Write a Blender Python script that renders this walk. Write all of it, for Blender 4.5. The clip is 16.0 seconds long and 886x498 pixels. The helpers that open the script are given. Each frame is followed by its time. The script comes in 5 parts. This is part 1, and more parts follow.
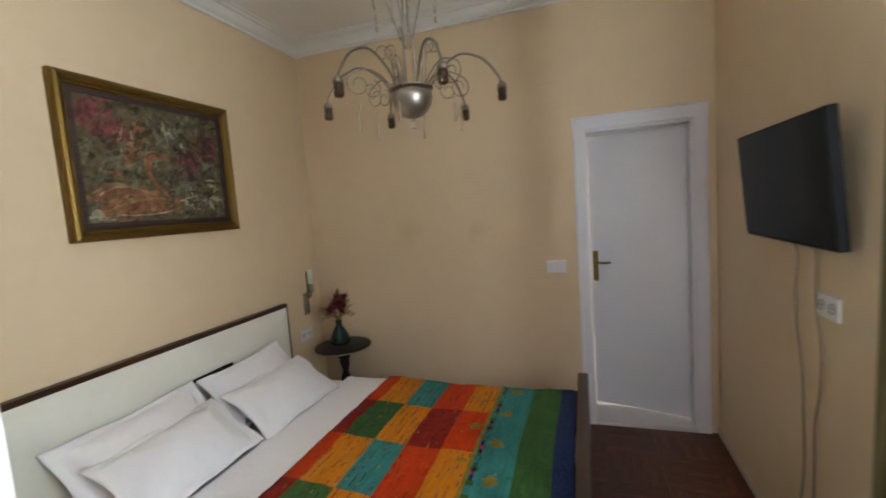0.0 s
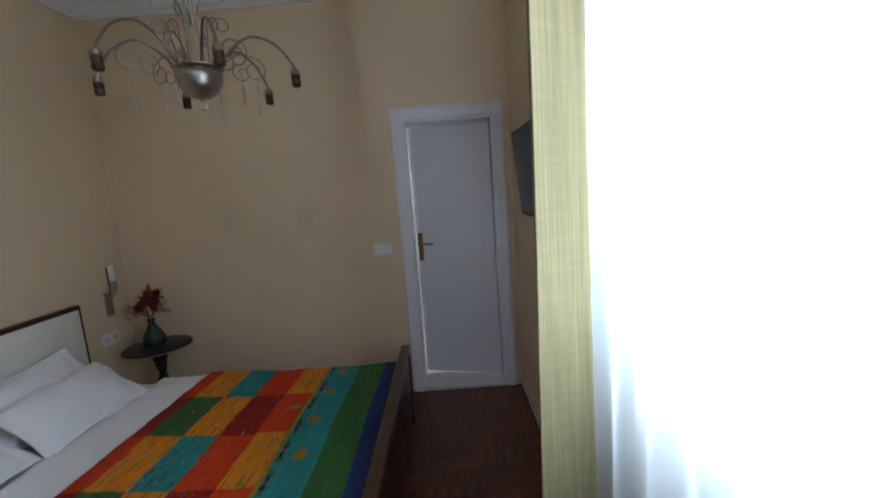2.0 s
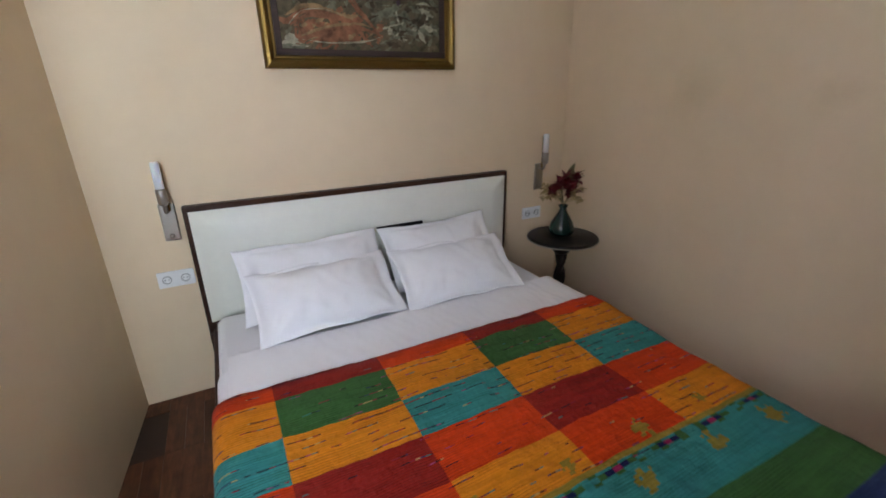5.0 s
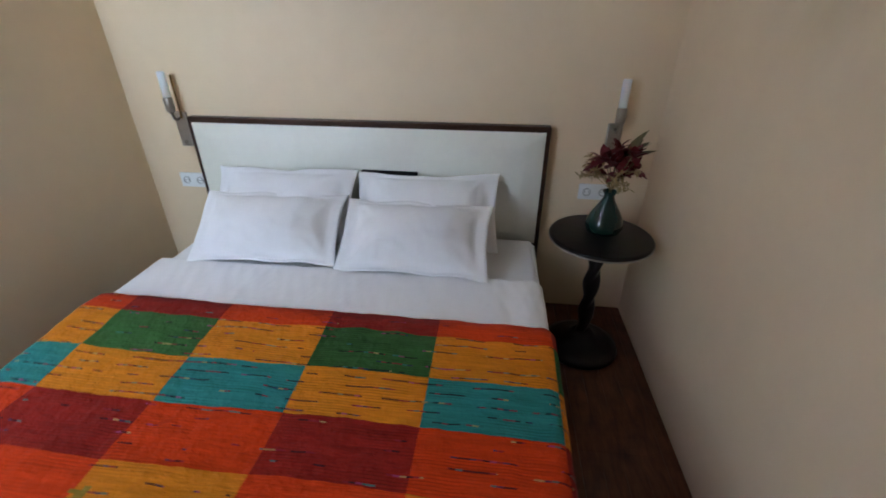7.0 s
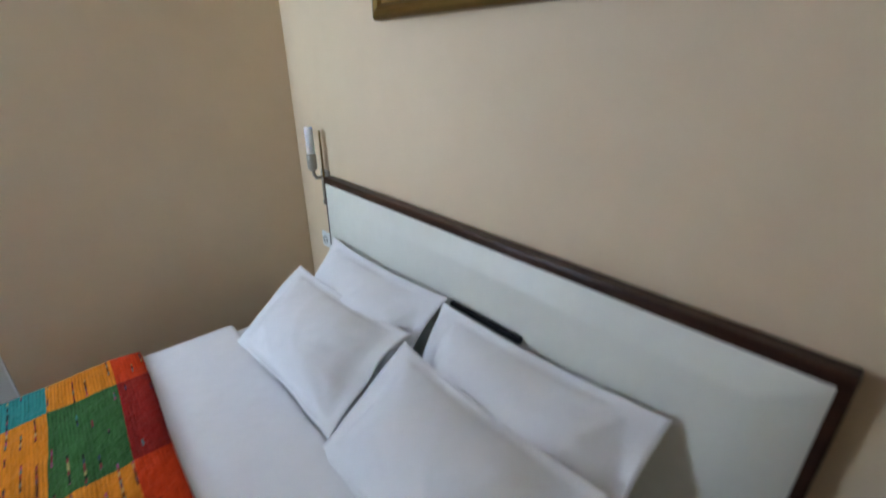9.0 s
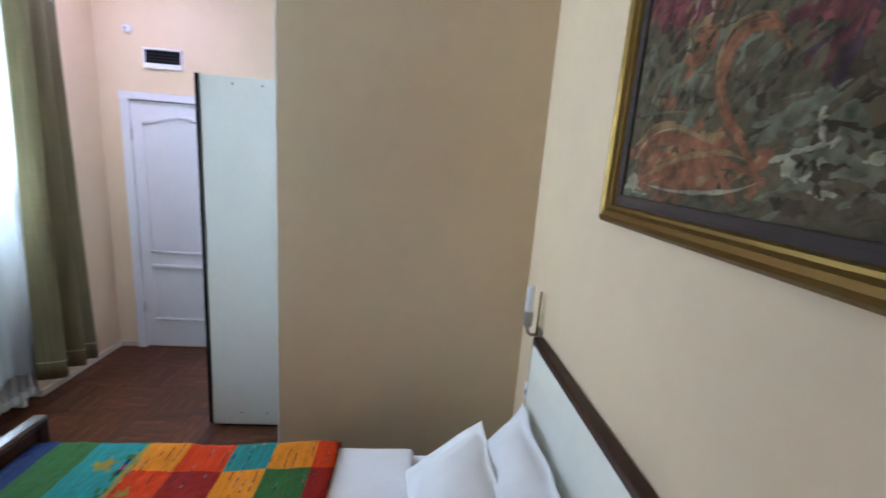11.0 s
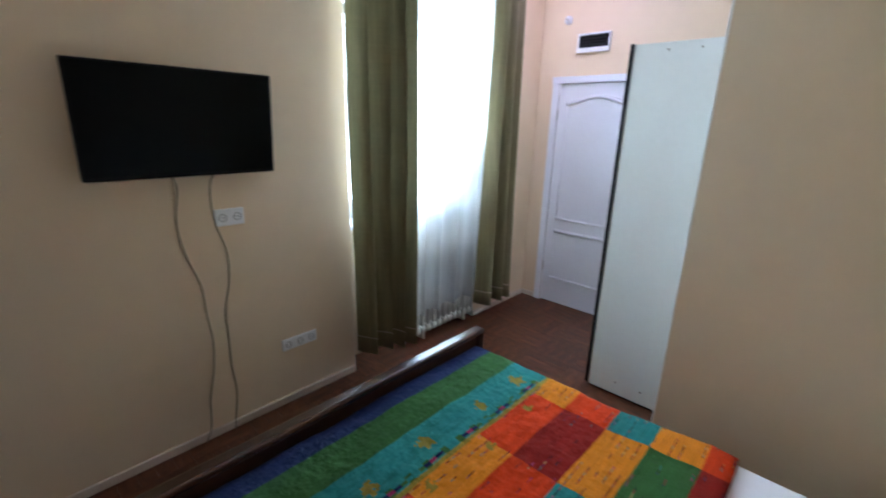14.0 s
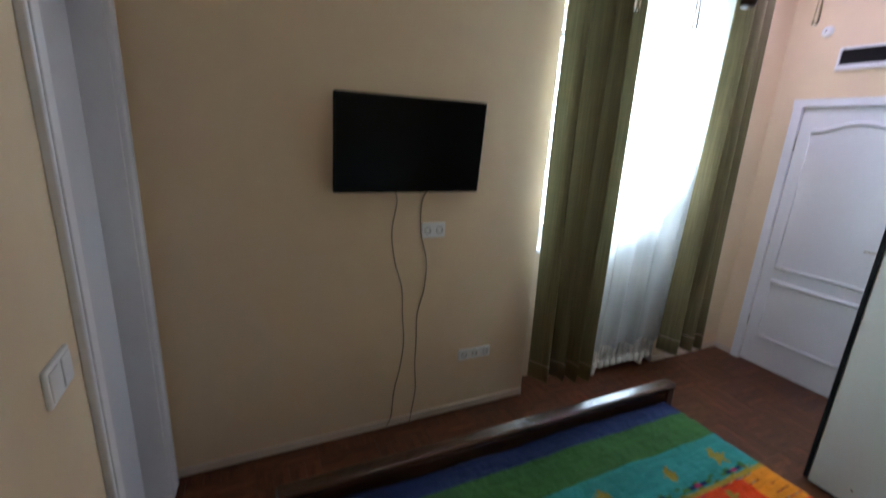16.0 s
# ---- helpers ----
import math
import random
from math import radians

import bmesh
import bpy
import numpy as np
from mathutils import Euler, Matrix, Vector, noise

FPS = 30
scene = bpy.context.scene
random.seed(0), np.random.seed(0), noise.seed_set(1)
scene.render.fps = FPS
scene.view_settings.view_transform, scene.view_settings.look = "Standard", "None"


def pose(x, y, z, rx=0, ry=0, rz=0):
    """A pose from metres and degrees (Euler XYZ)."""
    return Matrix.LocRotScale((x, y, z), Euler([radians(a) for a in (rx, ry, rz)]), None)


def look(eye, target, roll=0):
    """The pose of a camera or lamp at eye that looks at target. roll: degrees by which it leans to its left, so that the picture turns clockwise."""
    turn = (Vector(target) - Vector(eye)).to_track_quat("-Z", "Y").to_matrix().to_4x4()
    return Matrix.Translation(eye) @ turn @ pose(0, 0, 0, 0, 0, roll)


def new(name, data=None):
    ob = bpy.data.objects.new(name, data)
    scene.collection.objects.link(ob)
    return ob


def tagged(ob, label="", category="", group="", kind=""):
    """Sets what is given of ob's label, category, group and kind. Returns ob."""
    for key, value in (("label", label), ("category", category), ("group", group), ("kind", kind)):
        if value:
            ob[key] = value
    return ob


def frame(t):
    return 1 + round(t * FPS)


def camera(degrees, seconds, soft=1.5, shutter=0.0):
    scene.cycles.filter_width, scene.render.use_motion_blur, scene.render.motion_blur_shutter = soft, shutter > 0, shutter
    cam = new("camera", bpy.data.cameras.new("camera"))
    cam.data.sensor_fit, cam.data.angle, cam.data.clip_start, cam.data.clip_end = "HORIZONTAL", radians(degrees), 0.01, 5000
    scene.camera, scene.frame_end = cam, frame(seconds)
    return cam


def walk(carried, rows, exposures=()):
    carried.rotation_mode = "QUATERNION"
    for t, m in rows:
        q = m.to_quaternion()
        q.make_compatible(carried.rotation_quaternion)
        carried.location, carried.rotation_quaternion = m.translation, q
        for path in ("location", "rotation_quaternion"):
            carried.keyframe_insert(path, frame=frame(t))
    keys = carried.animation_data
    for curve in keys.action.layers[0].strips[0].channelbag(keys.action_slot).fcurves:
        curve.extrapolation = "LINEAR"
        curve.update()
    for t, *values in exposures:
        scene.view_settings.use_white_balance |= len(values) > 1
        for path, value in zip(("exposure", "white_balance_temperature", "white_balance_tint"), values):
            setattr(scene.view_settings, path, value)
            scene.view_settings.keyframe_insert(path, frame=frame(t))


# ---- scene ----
cam = camera(91.9, 16.0, soft=1.7, shutter=0.5)
PATH = [
    (0, (2.114, -3.038, 1.577), (1.492, -1.147, 1.389), -4.2),
    (0.5, (2.26, -3.086, 1.59), (1.794, -1.147, 1.437), -3.8),
    (1, (2.343, -3.125, 1.577), (2.06, -1.151, 1.421), -4.3),
    (1.5, (2.4, -3.117, 1.579), (2.317, -1.128, 1.379), -3.9),
    (2, (2.407, -3.116, 1.539), (2.384, -1.137, 1.252), -4.4),
    (2.5, (2.4, -3.122, 1.463), (2.274, -1.18, 1.0), -5.4),
    (3, (2.389, -3.032, 1.391), (2.053, -1.195, 0.675), -5.8),
    (3.5, (2.328, -2.816, 1.339), (1.629, -1.144, 0.494), -3.7),
    (4, (2.297, -2.592, 1.409), (1.184, -1.11, 0.657), -2.8),
    (4.2, (2.286, -2.48, 1.436), (0.987, -1.133, 0.73), -2.3),
    (6.3, (2.083, -1.181, 1.422), (0.293, -0.897, 0.577), -0.7),
    (6.5, (2.075, -1.033, 1.389), (0.277, -0.868, 0.531), -0.3),
    (7, (2.012, -0.721, 1.403), (0.267, -0.933, 0.447), 0.1),
    (7.5, (1.825, -0.471, 1.391), (0.131, -0.92, 0.428), -0.9),
    (8, (1.464, -0.414, 1.395), (-0.178, -1.076, 0.464), -0.0),
    (8.5, (1.147, -0.459, 1.363), (-0.213, -1.564, 0.401), -0.9),
    (9, (0.873, -0.511, 1.415), (-0.349, -1.883, 0.626), -0.0),
    (9.5, (0.673, -0.547, 1.554), (-0.4, -2.151, 1.028), 0.9),
    (9.7, (0.624, -0.553, 1.598), (-0.344, -2.263, 1.223), 1.5),
    (11.8, (0.603, -0.52, 1.694), (0.835, -2.448, 1.215), 2.4),
    (12, (0.616, -0.525, 1.684), (0.917, -2.428, 1.147), 2.2),
    (12.5, (0.669, -0.521, 1.643), (1.125, -2.337, 0.939), 1.9),
    (13, (0.711, -0.509, 1.616), (1.452, -2.22, 0.893), 1.4),
    (13.5, (0.745, -0.512, 1.597), (1.785, -2.089, 0.94), 1.5),
    (14, (0.781, -0.496, 1.611), (2.08, -1.907, 1.044), 1.6),
    (14.5, (0.822, -0.457, 1.627), (2.343, -1.686, 1.206), 1.6),
    (15, (0.841, -0.406, 1.677), (2.502, -1.486, 1.401), 2.0),
    (15.5, (0.862, -0.364, 1.697), (2.63, -1.266, 1.456), 3.1),
    (16, (0.89, -0.377, 1.655), (2.629, -1.211, 1.123), 3.2),
]
EXPOSURES = [
    (0, -0.33, 7450, 13), (0.5, -0.22, 7050, 11), (1.0, -0.24, 6700, 10), (1.5, -0.50, 6450, 11), (2.0, -1.05, 6250, 12), (2.5, -1.25, 6050, 15), (3.0, -1.20, 6500, 20),
    (3.5, -0.66, 7050, 27), (4.2, -0.28, 6850, 22), (6.3, -0.34, 6350, 16), (7.0, -0.24, 6100, 14), (8.0, 0.08, 5950, 14), (8.8, -0.14, 5950, 12), (9.5, -0.42, 6200, 11),
    (11.8, -0.07, 5800, 11), (13.5, -0.26, 5850, 12), (14.5, -0.16, 6050, 11), (15.0, -0.20, 6200, 11), (15.5, -0.39, 6350, 11), (16.0, -0.54, 6350, 11),
]
walk(cam, [(t, look(eye, target, roll)) for t, eye, target, roll in PATH], EXPOSURES)

# ---- world and light ----
world = bpy.data.worlds.new("world")
scene.world = world
world.use_nodes = True
wn = world.node_tree.nodes
sky = wn.new("ShaderNodeTexSky")
sky.sky_type, sky.sun_disc = "NISHITA", False
sky.sun_elevation, sky.sun_rotation = radians(38), radians(250)
world.node_tree.links.new(sky.outputs[0], wn["Background"].inputs[0])
wn["Background"].inputs[1].default_value = 0.08


def area_lamp(name, m, sx, sy, watts, color):
    data = bpy.data.lights.new(name, "AREA")
    data.shape, data.size, data.size_y, data.energy, data.color = "RECTANGLE", sx, sy, watts, color
    ob = new(name, data)
    ob.matrix_world = m
    return ob


sun = new("sun", bpy.data.lights.new("sun", "SUN"))
sun.data.energy, sun.data.angle, sun.data.color = 1.7, radians(0.6), (1.0, 0.95, 0.88)
sun.matrix_world = look((-6, 6, 12), (0, 0, 0))
# stand-in lamps for daylight: one low outside aimed upward, one in the window's opening
area_lamp("outside_daylight", look((4.85, -3.95, 1.30), (2.75, -2.45, 1.80)), 2.5, 3.0, 450, (0.71, 0.865, 1.0))
area_lamp("window_daylight", look((3.33, -2.585, 1.68), (2.15, -1.85, 2.55)), 1.10, 1.30, 250, (0.71, 0.865, 1.0))
# the lit ceiling lamp by the entrance, tinted violet to pink the south wall
area_lamp("entrance_lamp", look((2.42, -3.28, 2.895), (2.42, -3.279, 0)), 0.18, 0.18, 14, (0.68, 0.58, 1.0))
area_lamp("bathroom_lamp", look((2.4, 1.1, 2.35), (2.4, 1.1, 0)), 0.4, 0.4, 22, (0.97, 0.98, 1.0))


# ---- materials ----
def rgb(r, g, b):
    """Linear colour from 8-bit display values."""
    return tuple((v / 12.92 if v <= 0.04045 else ((v + 0.055) / 1.055) ** 2.4) for v in (r / 255, g / 255, b / 255)) + (1,)


class Mat:
    """A node material with a principled shader and short ways to add texture."""

    def __init__(self, name, color, rough=0.5, metal=0.0, spec=0.5):
        self.m = bpy.data.materials.new(name)
        self.m.use_nodes = True
        self.t = self.m.node_tree
        self.p = self.t.nodes["Principled BSDF"]
        self.p.inputs["Base Color"].default_value = color
        self.p.inputs["Roughness"].default_value = rough
        self.p.inputs["Metallic"].default_value = metal
        self.p.inputs["Specular IOR Level"].default_value = spec
        self.color, self.last = color, None
        self.coord = None

    def n(self, kind, **values):
        node = self.t.nodes.new(kind)
        for key, value in values.items():
            node.inputs[key].default_value = value
        return node

    def link(self, a, b):
        self.t.links.new(a, b)

    def where(self, scale=(1, 1, 1), turn=(0, 0, 0)):
        c = self.n("ShaderNodeTexCoord")
        m = self.n("ShaderNodeMapping")
        m.inputs["Scale"].default_value, m.inputs["Rotation"].default_value = scale, turn
        self.link(c.outputs["Object"], m.inputs["Vector"])
        return m.outputs[0]

    def noise(self, scale, detail=4, stretch=(1, 1, 1), rough=0.55, distort=0.0):
        t = self.n("ShaderNodeTexNoise", Scale=scale, Detail=detail, Roughness=rough, Distortion=distort)
        self.link(self.where(stretch), t.inputs["Vector"])
        return t.outputs["Fac"]

    def ramp(self, fac, stops):
        r = self.n("ShaderNodeValToRGB")
        e = r.color_ramp.elements
        while len(e) < len(stops):
            e.new(0.5)
        for el, (pos, col) in zip(e, stops):
            el.position, el.color = pos, col
        self.link(fac, r.inputs[0])
        return r.outputs[0]

    def mixed(self, fac, a, b, mode="MIX"):
        """a and b: colours or sockets."""
        m = self.n("ShaderNodeMix")
        m.data_type, m.blend_type = "RGBA", mode
        for slot, v in ((0, fac), (6, a), (7, b)):
            if isinstance(v, (tuple, list, float, int)):
                m.inputs[slot].default_value = v
            else:
                self.link(v, m.inputs[slot])
        return m.outputs[2]

    def base(self, socket):
        self.link(socket, self.p.inputs["Base Color"])
        self.last = socket
        return self

    def mottle(self, scale, amount, stretch=(1, 1, 1), detail=5):
        """Lets the colour wander lighter and darker by amount."""
        f = self.noise(scale, detail, stretch)
        g = self.ramp(f, [(0.3, (1 - amount,) * 3 + (1,)), (0.7, (1 + amount * 0.5,) * 3 + (1,))])
        return self.base(self.mixed(1.0, self.last if self.last else self.color, g, "MULTIPLY"))

    def bump(self, fac, strength, distance=0.002):
        b = self.n("ShaderNodeBump", Strength=strength, Distance=distance)
        self.link(fac, b.inputs["Height"])
        if self.p.inputs["Normal"].is_linked:
            self.link(self.p.inputs["Normal"].links[0].from_socket, b.inputs["Normal"])
        self.link(b.outputs[0], self.p.inputs["Normal"])
        return self

    def vary(self, amount):
        """Each object a little lighter or darker."""
        o = self.n("ShaderNodeObjectInfo")
        g = self.ramp(o.outputs["Random"], [(0.0, (1 - amount,) * 3 + (1,)), (1.0, (1 + amount,) * 3 + (1,))])
        return self.base(self.mixed(1.0, self.last if self.last else self.color, g, "MULTIPLY"))

    def rough_by(self, fac, low, high):
        r = self.n("ShaderNodeMapRange")
        r.inputs["To Min"].default_value, r.inputs["To Max"].default_value = low, high
        self.link(fac, r.inputs["Value"])
        self.link(r.outputs[0], self.p.inputs["Roughness"])
        return self


def paint_wall():
    k = Mat("peach_wall_paint", (0.74, 0.575, 0.385, 1), 0.62, spec=0.35)
    k.mottle(1.3, 0.045).mottle(9, 0.02)
    # old damp stains, a few and faint
    f = k.noise(0.9, 3)
    k.base(k.mixed(k.ramp(f, [(0.66, (0, 0, 0, 1)), (0.78, (0.22, 0.22, 0.22, 1))]), k.last, (0.42, 0.34, 0.24, 1)))
    # a brownish damp stain on the north wall, and a fainter one beside it
    for x, z, r in ((0.84, 1.41, 0.15), (1.39, 1.39, 0.10)):
        d = k.n("ShaderNodeVectorMath")
        d.operation = "DISTANCE"
        d.inputs[1].default_value = (x, 0.0, z)
        k.link(k.where(), d.inputs[0])
        wob = k.n("ShaderNodeMath")
        wob.operation = "MULTIPLY_ADD"
        k.link(k.noise(8, 4), wob.inputs[0])
        wob.inputs[1].default_value = 0.22
        k.link(d.outputs["Value"], wob.inputs[2])
        k.base(k.mixed(k.ramp(wob.outputs[0], [(0.09, (0.25, 0.25, 0.25, 1)), (0.10 + r, (0, 0, 0, 1))]), k.last, (0.40, 0.29, 0.17, 1)))
    return k.bump(k.noise(260, 3), 0.12, 0.001).bump(k.noise(14, 3), 0.06, 0.004).m


def white_paint(name, color=(0.78, 0.78, 0.79, 1), rough=0.35):
    k = Mat(name, color, rough)
    k.mottle(3, 0.03).mottle(40, 0.02)
    return k.bump(k.noise(90, 3), 0.05, 0.001).m


def wood(name, dark, light, rough=0.3, stretch=(14, 1, 14), scale=2.0):
    k = Mat(name, light, rough)
    f = k.noise(scale, 8, stretch, 0.65, 0.6)
    k.base(k.ramp(f, [(0.3, dark), (0.7, light)]))
    k.mottle(1.6, 0.15)
    k.rough_by(k.noise(7, 4), rough - 0.08, rough + 0.12)
    return k.bump(k.noise(scale * 6, 5, stretch), 0.12, 0.001)


def metal(name, color, rough):
    k = Mat(name, color, rough, 1.0)
    k.rough_by(k.noise(30, 4), rough * 0.8, rough * 1.4)
    return k.m


def cloth(name, color, rough=0.9, weave=900, amount=0.05):
    k = Mat(name, color, rough, spec=0.2)
    k.p.inputs["Sheen Weight"].default_value = 0.15
    k.mottle(5, amount).mottle(60, amount * 0.6)
    k.bump(k.noise(weave, 2, (1, 3, 1)), 0.15, 0.001)
    return k


def blanket_cloth(name, color, streak=0.0):
    """Ribbed cotton; streak: how much of it shows dashes of coloured thread across the bed."""
    k = Mat(name, color, 0.92, spec=0.1)
    k.p.inputs["Sheen Weight"].default_value = 0.03
    k.mottle(55, 0.16, (1, 0.05, 1)).mottle(150, 0.16, (1, 0.08, 1)).mottle(4, 0.1)
    where = k.n("ShaderNodeSeparateXYZ")
    k.link(k.where(), where.inputs[0])

    def calc(op, a, b=0.0):
        node = k.n("ShaderNodeMath")
        node.operation = op
        for slot, v in ((0, a), (1, b)):
            if isinstance(v, (int, float)):
                node.inputs[slot].default_value = v
            else:
                k.link(v, node.inputs[slot])
        return node.outputs[0]

    wander = calc("MULTIPLY", k.noise(3.0, 2), 0.012)
    x, y = calc("ADD", where.outputs[0], wander), where.outputs[1]
    # fine dark ribs across the bed
    rib = calc("FRACT", calc("DIVIDE", x, 0.0088))
    worn = k.ramp(k.noise(16, 3, (1, 0.3, 1)), [(0.42, (1, 1, 1, 1)), (0.62, (0.62, 0.60, 0.58, 1))])
    k.base(k.mixed(k.ramp(rib, [(0.20, (1, 1, 1, 1)), (0.34, (0, 0, 0, 1))]), k.last, k.mixed(1.0, k.last, worn, "MULTIPLY")))
    if streak:
        # broken rows of many-coloured thread
        row = calc("DIVIDE", x, 0.031)
        number = calc("FLOOR", row)
        band = calc("LESS_THAN", calc("ABSOLUTE", calc("SUBTRACT", calc("FRACT", row), 0.5)), 0.078)
        spot = k.n("ShaderNodeCombineXYZ")
        k.link(calc("MULTIPLY", number, 7.31), spot.inputs[0])
        k.link(calc("MULTIPLY", y, 8.5), spot.inputs[1])
        run = k.n("ShaderNodeTexNoise", Scale=1.0, Detail=1.0)
        k.link(spot.outputs[0], run.inputs["Vector"])
        dash = calc("MULTIPLY", band, calc("GREATER_THAN", run.outputs["Fac"], 0.625 - 1.6 * streak))
        cell = k.n("ShaderNodeCombineXYZ")
        k.link(number, cell.inputs[0])
        k.link(calc("FLOOR", calc("DIVIDE", y, 0.016)), cell.inputs[1])
        pick = k.n("ShaderNodeTexWhiteNoise")
        k.link(cell.outputs[0], pick.inputs["Vector"])
        hue = k.n("ShaderNodeValToRGB")
        hue.color_ramp.interpolation = "CONSTANT"
        e = hue.color_ramp.elements
        threads = ((0.0, (0.018, 0.010, 0.016, 1)), (0.38, (0.24, 0.018, 0.035, 1)), (0.62, (0.03, 0.035, 0.09, 1)), (0.74, (0.04, 0.17, 0.16, 1)), (0.86, (0.40, 0.28, 0.11, 1)), (0.93, (0.30, 0.05, 0.16, 1)))
        while len(e) < len(threads):
            e.new(0.5)
        for el, (pos, col) in zip(e, threads):
            el.position, el.color = pos, col
        k.link(pick.outputs["Value"], hue.inputs[0])
        k.base(k.mixed(calc("MULTIPLY", dash, 0.85), k.last, hue.outputs[0]))
    k.bump(k.noise(90, 3, (2.2, 0.2, 1)), 0.6, 0.004)
    k.bump(k.noise(34, 3), 0.75, 0.013)
    return k.m


def sheer_cloth():
    k = Mat("sheer_voile", (0.9, 0.92, 0.93, 1), 0.9)
    t = k.t
    out = t.nodes["Material Output"]
    see, thin, face = k.n("ShaderNodeBsdfTransparent"), k.n("ShaderNodeBsdfTranslucent", Color=(0.56, 0.60, 0.62, 1)), k.n("ShaderNodeBsdfDiffuse", Color=(0.74, 0.77, 0.79, 1))
    a, b = k.n("ShaderNodeMixShader", Fac=0.42), k.n("ShaderNodeMixShader", Fac=0.62)
    k.link(thin.outputs[0], a.inputs[1])
    k.link(face.outputs[0], a.inputs[2])
    f = k.ramp(k.noise(3, 2, (1, 2.6, 0.10)), [(0.35, (0.60, 0.60, 0.60, 1)), (0.65, (0.86, 0.86, 0.86, 1))])
    k.link(f, b.inputs[0])
    k.link(see.outputs[0], b.inputs[1])
    k.link(a.outputs[0], b.inputs[2])
    k.link(b.outputs[0], out.inputs[0])
    return k.m


def curtain_cloth():
    k = Mat("olive_curtain_cloth", (0.210, 0.172, 0.088, 1), 0.85, spec=0.2)
    k.p.inputs["Sheen Weight"].default_value, k.p.inputs["Sheen Roughness"].default_value, k.p.inputs["Sheen Tint"].default_value = 0.30, 0.35, (1.0, 0.94, 0.68, 1)
    k.mottle(40, 0.22, (1, 1, 0.04)).mottle(170, 0.35, (1, 1, 0.02)).mottle(60, 0.12, (0.1, 0.1, 1.4))
    k.bump(k.noise(170, 3, (1, 1, 0.02)), 0.6, 0.002)
    t = k.t
    thin, mix = k.n("ShaderNodeBsdfTranslucent", Color=(0.52, 0.50, 0.35, 1)), k.n("ShaderNodeMixShader", Fac=0.20)
    k.link(k.p.outputs[0], mix.inputs[1])
    k.link(thin.outputs[0], mix.inputs[2])
    k.link(mix.outputs[0], t.nodes["Material Output"].inputs[0])
    return k.m


def glass(name, color=(1, 1, 1, 1), rough=0.02):
    k = Mat(name, color, rough)
    k.p.inputs["Transmission Weight"].default_value = 1.0
    k.p.inputs["IOR"].default_value = 1.45
    return k.m


def picture_paint():
    """Loose strokes of oil paint in dull greens, browns and rose."""
    k = Mat("oil_paint", (0.2, 0.15, 0.1, 1), 0.75, spec=0.12)
    f = k.noise(5.5, 6, (1, 1, 0.8), 0.6, 1.6)
    k.base(k.ramp(f, [(0.30, (0.035, 0.032, 0.02, 1)), (0.45, (0.085, 0.075, 0.042, 1)), (0.55, (0.11, 0.075, 0.045, 1)), (0.68, (0.10, 0.095, 0.055, 1)), (0.80, (0.16, 0.15, 0.10, 1))]))
    return k.bump(k.noise(45, 5, (1, 1, 1), 0.6, 2.0), 0.8, 0.004).m


def black_wood():
    k = wood("black_brown_wood", (0.004, 0.0035, 0.0035, 1), (0.014, 0.010, 0.009, 1), 0.32)
    k.p.inputs["Specular IOR Level"].default_value = 0.22
    return k.m


